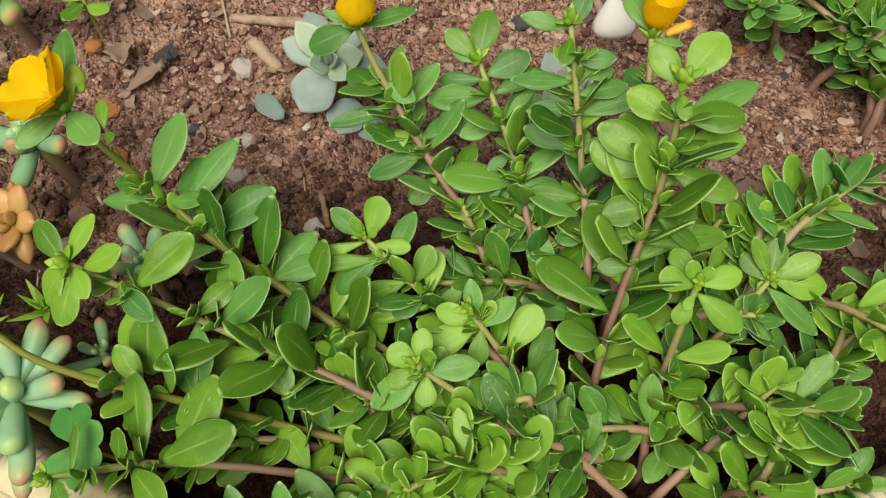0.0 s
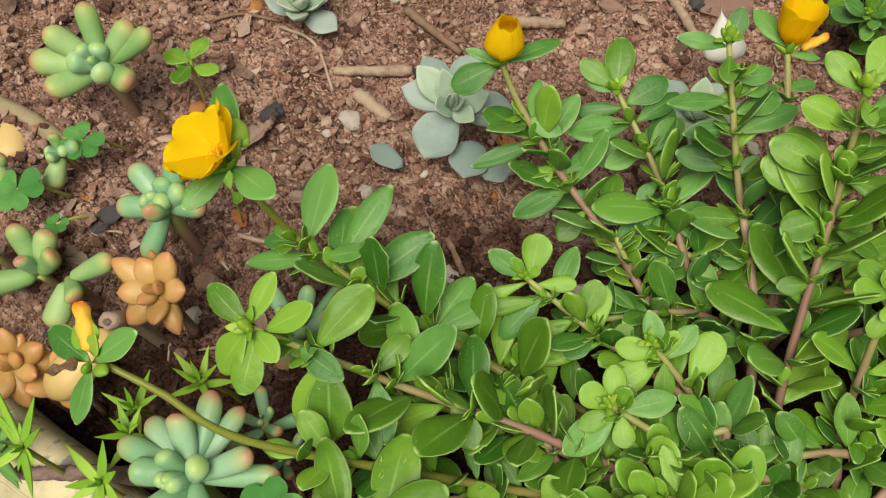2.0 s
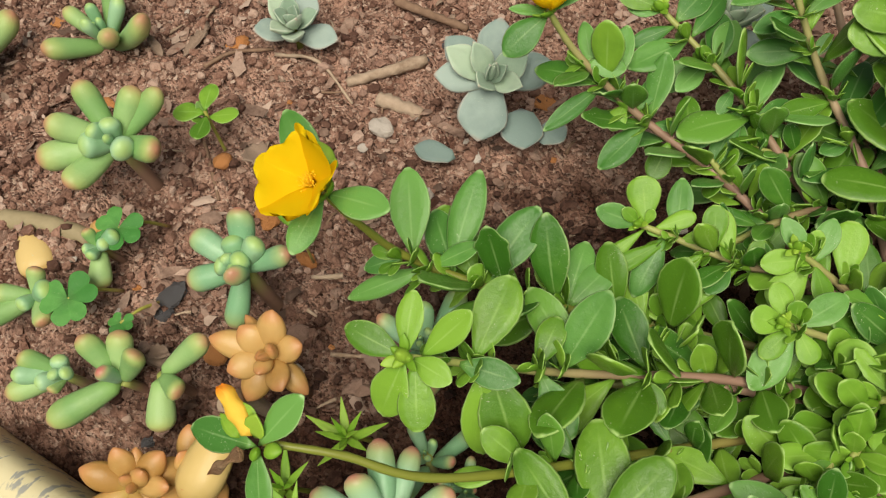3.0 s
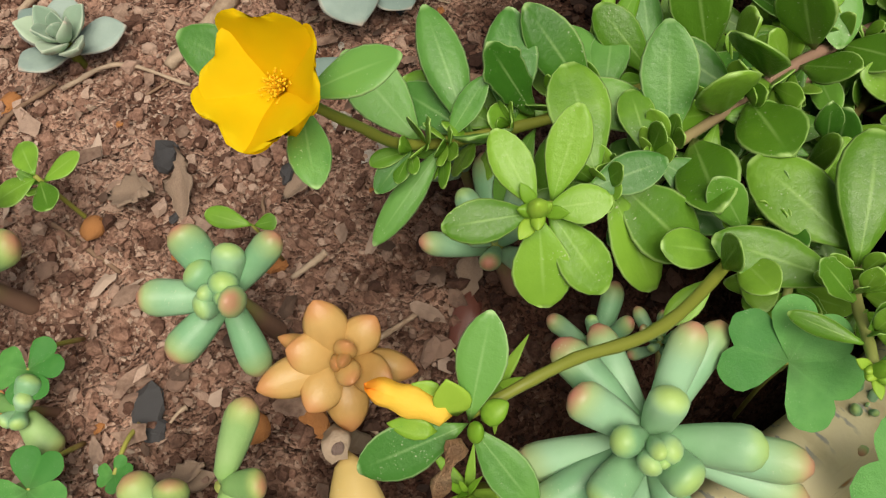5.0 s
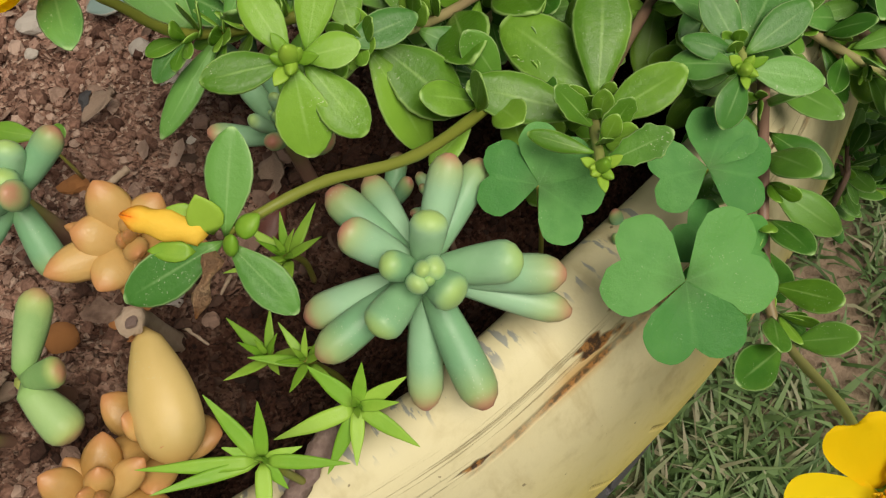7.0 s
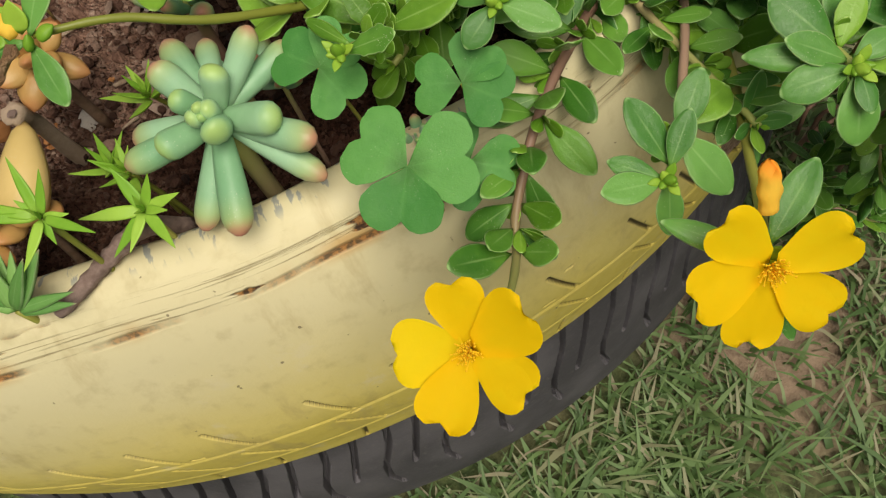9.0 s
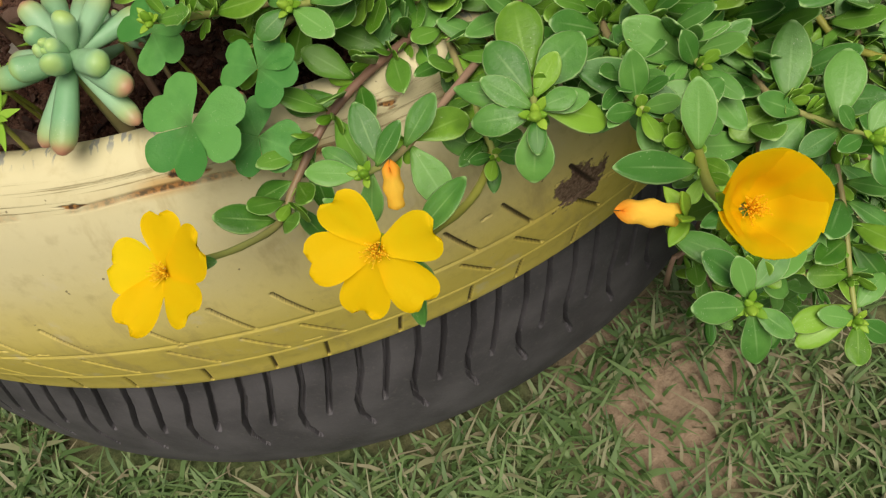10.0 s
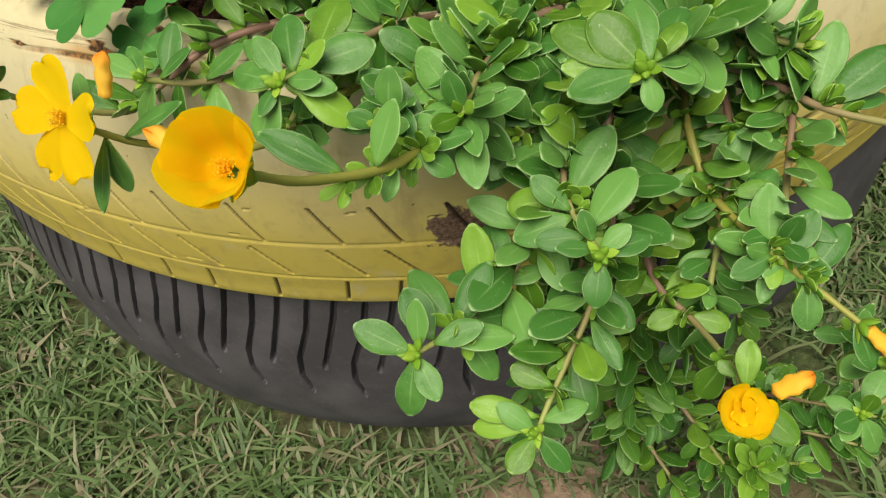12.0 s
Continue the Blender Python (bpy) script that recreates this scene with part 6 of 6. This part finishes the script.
# ---- clover, star-leaved sedum and seedlings ----
def clover(place, size, face=(0, 0, 1), spin=0.0, foot=None, ways=None):
    place, face = Vector(place), Vector(face).normalized()
    base = Vector(foot) if foot else Vector((place.x + 0.012, place.y + 0.008, soil_height(place.x, place.y)))
    root = thing("clover_leaf", base, "green wood-sorrel leaf with three heart-shaped leaflets", "clover", "clover leaves")
    put("stalk", tube_mesh("stalk", bezier([base, base.lerp(place, 0.6) + Vector((0.002, 0, 0.002)), place], 10), 0.0007, 0.0005, STEM_GREEN, 6), Matrix(), root)
    for k in range(3):
        a = radians((24, 160, 271)[k]) + spin
        out = Vector((0.42, -0.9, -0.14)) * math.cos(a) + Vector((0.83, 0.33, 0.45)) * math.sin(a)
        out = (out - face * out.dot(face)).normalized()
        if ways:
            out = Vector(ways[k]).normalized()
        put("leaflet", LEAFLET[k], aimed(place, out + face * 0.05, face, size * (1.0 if k else 1.06)), root)
    return root


clover((-0.113, 0.0325, 0.302), 0.0167, (-0.34, -0.28, 0.89), ways=((0.68, -0.73, 0.04), (-0.09, 0.96, 0.26), (-0.8, -0.4, -0.44)))
clover((-0.106, 0.064, 0.31), 0.0126, (-0.34, -0.28, 0.89), ways=((-0.19, -0.92, -0.36), (-0.21, 0.95, 0.21), (0.93, -0.13, 0.33)))
clover((-0.089, 0.035, 0.304), 0.0125, (-0.34, -0.28, 0.89), ways=((0.21, -0.96, -0.21), (-0.56, 0.83, 0.03), (0.93, -0.04, 0.36)))
clover((-0.099, 0.028, 0.289), 0.0125, (-0.3, -0.5, 0.8), -0.4)
clover((-0.178, 0.209, 0.301), 0.0085, (0, -0.2, 1), 0.3)
clover((-0.198, 0.190, 0.3), 0.0095, (0, -0.2, 1), 1.0)
clover((-0.187, 0.181, 0.29), 0.0045, (0, -0.1, 1), 0.5)


def star(place, size, count=13, spin=0.0, up=(0, 0, 1), foot=None):
    """A tuft of narrow pointed leaves on a thin stem."""
    place, up = Vector(place), Vector(up).normalized()
    r = random.Random(int(place.x * 9999))
    base = Vector(foot) if foot else Vector((place.x + 0.006, place.y + 0.006, soil_height(place.x, place.y)))
    root = thing("star_sedum", base, "small sedum tuft of narrow pointed bright green leaves", "succulent", "sedum tufts")
    put("stem", tube_mesh("stem", bezier([base, base.lerp(place, 0.5) + Vector((0.002, 0, 0)), place], 8), 0.0009, 0.0007, STEM_GREEN, 6), Matrix(), root)
    for k in range(count):
        f = k / count
        rise = radians(70 - 62 * f + r.uniform(-6, 6))
        out = around(up, spin + k * 2.4)
        put("leaf", SPIKES[k % 3], aimed(place - up * 0.004 * f, out * math.cos(rise) + up * math.sin(rise), up, size * (0.45 + 0.6 * f)), root)
    return root


SEDUM = "small sedum tuft of narrow pointed bright green leaves"
fleshy("star_sedum", SEDUM, "succulent", "sedum tufts", (-0.1563, 0.0831, 0.2983), (-0.34, -0.3, 0.89), [(SPIKES, [(6, 41, 10.1, 1.37), (-44, 19, 11.9, 1.26), (-72, 24, 9.4, 1.25), (-98, -13, 14.3, 1.12), (-159, -15, 11.1, 1.26), (135, 6, 17, 1.01), (74, 33, 12.9, 1.32), (171, -27, 14.7, 1.02), (-87, 83, 7.6, 1.12), (-91, 61, 7.5, 0.99), (-136, 48, 6.2, 1.2)])], STEM_GREEN, 0.0009, True)
fleshy("star_sedum", SEDUM, "succulent", "sedum tufts", (-0.173, 0.0898, 0.3133), (-0.34, -0.3, 0.89), [(SPIKES, [(15, 40, 11.9, 1.05), (63, 37, 15.5, 0.93), (119, 13, 21.4, 0.63), (128, 5, 18.8, 0.66), (-70, -3, 15.5, 0.81), (-53, 7, 7.3, 1.45), (-153, -17, 12.8, 1.12), (97, 25, 7.3, 1.6), (-117, -34, 7, 1.6), (-84, 79, 7.6, 1.01), (-85, 59, 7.8, 0.87)])], STEM_GREEN, 0.0009, True)
star((-0.151, 0.098, 0.297), 0.0132, 10, 0.8)
star((-0.131, 0.113, 0.296), 0.0144, 12, 0.2)
fleshy("star_sedum", "sedum tuft of stout upright grey-green pointed leaves", "succulent", "sedum tufts", (-0.1943, 0.0995, 0.288), (-0.34, -0.3, 0.89), [(STOUT_SPIKES, [(78, 38, 23.2, 0.84), (50, 59, 16.8, 1.02), (49, 39, 15.1, 0.91), (24, 41, 16.1, 1.07), (-15, 40, 21, 0.99), (-46, 15, 18.1, 0.82), (-49, 0, 17, 0.88), (109, 32, 12.6, 1.37), (-24, 54, 19.9, 0.87)])], STEM_GREEN, 0.0012, True)
star((-0.21, 0.108, 0.299), 0.0184, 12, 1.7)
star((-0.152, 0.108, 0.292), 0.0138, 9, 0.1)
twig = put("old_stem", tube_mesh("old_stem", bezier([(-0.15, 0.091, 0.272), (-0.159, 0.0898, 0.2865), (-0.1674, 0.0904, 0.2872), (-0.1751, 0.0917, 0.2858), (-0.1817, 0.0924, 0.2845), (-0.1888, 0.0945, 0.2825)], 26), 0.0026, 0.002, BARK, 9, 0.12, 0.16), Matrix())
tagged(twig, "grey-brown woody sedum stem crossing the tyre rim", "stem")

sprout = thing("seedling", (-0.139, 0.238, 0.278), "small broad-leaved green seedling in bare soil", "seedling")
put("stem", tube_mesh("stem", bezier([(-0.139, 0.238, 0.276), (-0.139, 0.238, 0.29), (-0.139, 0.238, 0.308)], 8), 0.0007, 0.0006, STEM_GREEN, 6), Matrix(), sprout)
for k in range(6):
    out = around(UP, 0.3 + k * 1.57 + (k > 3) * 0.8)
    put("leaf", LEAVES["mid"][k], aimed((-0.139, 0.238, 0.308 - 0.001 * k), out + UP * (0.1 if k < 4 else 0.9), UP - out * 0.1, 0.012 if k < 4 else 0.007, 1.25), sprout)
pair = thing("seedling", (-0.1235, 0.183, 0.281), "tiny two-leaved light green seedling", "seedling")
put("stem", tube_mesh("stem", bezier([(-0.1235, 0.183, 0.279), (-0.1235, 0.183, 0.29), (-0.1235, 0.1835, 0.298)], 6), 0.0005, 0.0004, STEM_GREEN, 6), Matrix(), pair)
put("leaf", LEAVES["young"][0], aimed((-0.1235, 0.183, 0.298), (-0.25, 0.94, 0.24), (-0.33, -0.3, 0.89), 0.0126, 0.95), pair)
put("leaf", LEAVES["young"][1], aimed((-0.1235, 0.183, 0.298), (0.62, -0.78, 0.0), (-0.33, -0.3, 0.89), 0.006, 1.3), pair)


# ---- stones, sticks and litter on the soil ----
def stone(x, y, size, material, label, flat=0.7, spin=0.0, rough=0.3, name="pebble", long=1.0, category="stone"):
    me = lump(name, material, int(x * 1000) * 7 + int(y * 1000), rough)
    o = put(name, me, pose(x, y, soil_height(x, y) + size * flat * 0.35, 0, 0, math.degrees(spin)) @ Matrix.Diagonal((size * long, size, size * flat, 1)))
    return tagged(o, label, category, "stones on the soil")


def stick(points, r0, r1, material=None, label="short dry pale twig lying on the soil"):
    pts = [Vector((x, y, soil_height(x, y) + r0 * 0.8 + h)) for x, y, h in points]
    line = bezier(pts, 14)
    o = put("twig", tube_mesh("twig", line, r0, r1, material or TWIG, 8, 0.08, 0.24, int(points[0][0] * 9999)), Matrix())
    return tagged(o, label, "twig", "twigs on the soil")


stone(-0.078, 0.197, 0.0035, WHITE_STONE, "small white stone half sunk in soil")
stone(-0.066, 0.187, 0.0024, WHITE_STONE, "small white stone half sunk in soil")
stone(-0.092, 0.224, 0.002, WHITE_STONE, "small white stone half sunk in soil")
stone(-0.163, 0.164, 0.0043, ORANGE_STONE, "round orange-brown clay pebble", 0.9, rough=0.12)
stone(-0.141, 0.232, 0.0035, ORANGE_STONE, "round orange-brown clay pebble", 0.8, rough=0.2)
stone(-0.12, 0.287, 0.0035, ORANGE_STONE, "round orange-brown clay pebble", 0.8, rough=0.2)
stone(-0.137, 0.161, 0.0042, STONE, "grey-brown pebble beside the amber rosette")
stone(-0.002, 0.297, 0.0088, BLACK_STONE, "black angular slate lump on the soil", 0.7, 0.4, 0.8)
stone(-0.046, 0.303, 0.005, BLACK_STONE, "black angular slate lump on the soil", 0.7, 1.0, 0.8)
stone(0.09, 0.289, 0.0085, STONE, "flat reddish stone on the soil", 0.5, 0.1, 0.7, long=1.5)
stone(-0.026, 0.299, 0.0065, STONE, "flat reddish stone on the soil", 0.6, 0.9, 0.7)
stone(-0.163, 0.1, 0.0075, BLACK_STONE, "grey slate chip half hidden by sedum", 0.45, 0.5, 0.35)
stone(-0.06, 0.293, 0.0036, WHITE_STONE, "pale pebble on the soil")
stone(0.035, 0.262, 0.0048, BLACK_STONE, "grey slate chip on the soil", 0.5, 0.2, 0.35)
r = random.Random(77)
KINDS = [(STONE, "small reddish stone in the soil"), (STONE, "small reddish stone in the soil"), (WHITE_STONE, "tiny pale pebble in the soil"), (BLACK_STONE, "small dark chip in the soil"), (ORANGE_STONE, "small rusty pebble in the soil")]
for k in range(190):
    x, y = r.uniform(-0.235, 0.16), r.uniform(0.12, 0.33)
    if math.hypot(x - CENTRE.x, y - CENTRE.y) > 0.28 or (x > 0.0 and y < 0.19):
        continue
    m, text = KINDS[min(4, int(r.random() ** 1.6 * 5.0))]
    stone(x, y, 0.001 + 0.0031 * r.random() ** 2.4, m, text, r.uniform(0.45, 0.85), r.uniform(0, 6), r.uniform(0.4, 0.75), long=r.uniform(1.0, 1.6))

stick([(-0.088, 0.251, 0), (-0.072, 0.25, 0.001), (-0.056, 0.249, 0)], 0.0019, 0.0023)
stick([(-0.079, 0.241, 0), (-0.067, 0.227, 0)], 0.0028, 0.0024, label="broken pale twig beside an echeveria")
stick([(-0.056, 0.283, 0), (-0.035, 0.259, 0)], 0.0018, 0.0016, DARK_TWIG, "brown twig lying on the soil")
stick([(-0.011, 0.276, 0), (0.012, 0.275, 0)], 0.0026, 0.0022)
stick([(0.064, 0.29, 0.002), (0.069, 0.262, 0.006)], 0.0022, 0.0019, label="dry twig leaning on a pale leaf")
stick([(-0.136, 0.276, 0), (-0.125, 0.279, 0.002), (-0.109, 0.277, 0.001)], 0.0009, 0.0007, DARK_TWIG, "thin brown root on the soil")
stick([(-0.109, 0.275, 0.001), (-0.095, 0.263, 0.002), (-0.089, 0.244, 0)], 0.0008, 0.0005, label="thin dry curled root on the soil")
stick([(-0.048, 0.175, 0), (-0.044, 0.16, 0)], 0.0013, 0.0011, DARK_TWIG, "brown twig lying on the soil")
stick([(-0.116, 0.176, 0.001), (-0.121, 0.177, 0.001), (-0.126, 0.18, 0)], 0.001, 0.0007)
stick([(-0.129, 0.152, 0), (-0.118, 0.146, 0)], 0.0008, 0.0006)
stick([(-0.145, 0.244, 0), (-0.147, 0.22, 0)], 0.0008, 0.0006, DARK_TWIG, "thin brown root on the soil")
stick([(-0.093, 0.31, 0), (-0.051, 0.306, 0)], 0.0011, 0.0009)
for k in range(46):
    x, y, a = r.uniform(-0.225, 0.14), r.uniform(0.13, 0.32), r.uniform(0, 6.28)
    if x > -0.02 and y < 0.2:
        continue
    n = r.uniform(0.003, 0.011)
    stick([(x, y, 0.0004), (x + 0.5 * n * math.cos(a) + r.uniform(-0.001, 0.001), y + 0.5 * n * math.sin(a), 0.0012), (x + n * math.cos(a), y + n * math.sin(a), 0.0004)], r.uniform(0.0003, 0.0008), 0.0003, r.choice((TWIG, TWIG, DARK_TWIG)), "fine dry root fibre on the soil")


def litter(x, y, size, spin, label="curled dry leaf scrap on the soil", tall=0.3):
    torn = random.Random(int(x * 77777))
    bits = [torn.uniform(0.5, 1.1) for _ in range(11)]
    inner = obovate(torn.uniform(0.35, 0.65), torn.uniform(0.2, 0.34), 1.2, 0.3)

    def ragged(u):
        return inner(u) * bits[int(u * 10)]

    me = blade_mesh("dry_leaf", DRY_LEAF, ragged, lambda u: 0.012, FLAT, 10, curl=tall, fold=0.7, ruffle=0.12, wave=0.15)
    o = put("dry_leaf", me, aimed((x, y, soil_height(x, y) + 0.0008), (math.cos(spin), math.sin(spin), 0.05), UP, size))
    return tagged(o, label, "leaf litter", "dry leaf scraps")


for x, y, n, a in ((-0.131, 0.236, 0.018, -1.3), (-0.143, 0.288, 0.016, 0.4), (-0.175, 0.164, 0.012, 2.6), (-0.108, 0.196, 0.013, -0.6), (-0.11, 0.138, 0.014, 0.3), (0.108, 0.175, 0.022, 0.1), (-0.183, 0.172, 0.011, -0.7), (-0.15, 0.29, 0.012, 1.8)):
    litter(x, y, n, a)
for k in range(24):
    x, y = r.uniform(-0.22, 0.1), r.uniform(0.14, 0.32)
    if x > -0.02 and y < 0.2:
        continue
    litter(x, y, r.uniform(0.003, 0.008), r.uniform(0, 6.28), "tiny dry leaf flake on the soil", r.uniform(-0.2, 0.3))

POD = plain_material("seed_pod_skin", (0.06, 0.018, 0.012), (0.17, 0.06, 0.045), 300, 0.35, 0.2, spec=0.6)
stone(-0.114, 0.136, 0.0042, POD, "dark red-brown dry seed pod on the soil", 0.6, 0.3, 0.2, "seed_pod", 1.9, "seed pod")
litter(-0.128, 0.214, 0.021, 0.6, "pale crumpled dry leaf on the soil", 0.25)
stone(-0.172, 0.19, 0.0048, BLACK_STONE, "purple-grey slate chip on the soil", 0.45, 0.4, 0.6, long=1.3)
stone(-0.176, 0.184, 0.0038, BLACK_STONE, "purple-grey slate chip on the soil", 0.45, 1.4, 0.6, long=1.2)
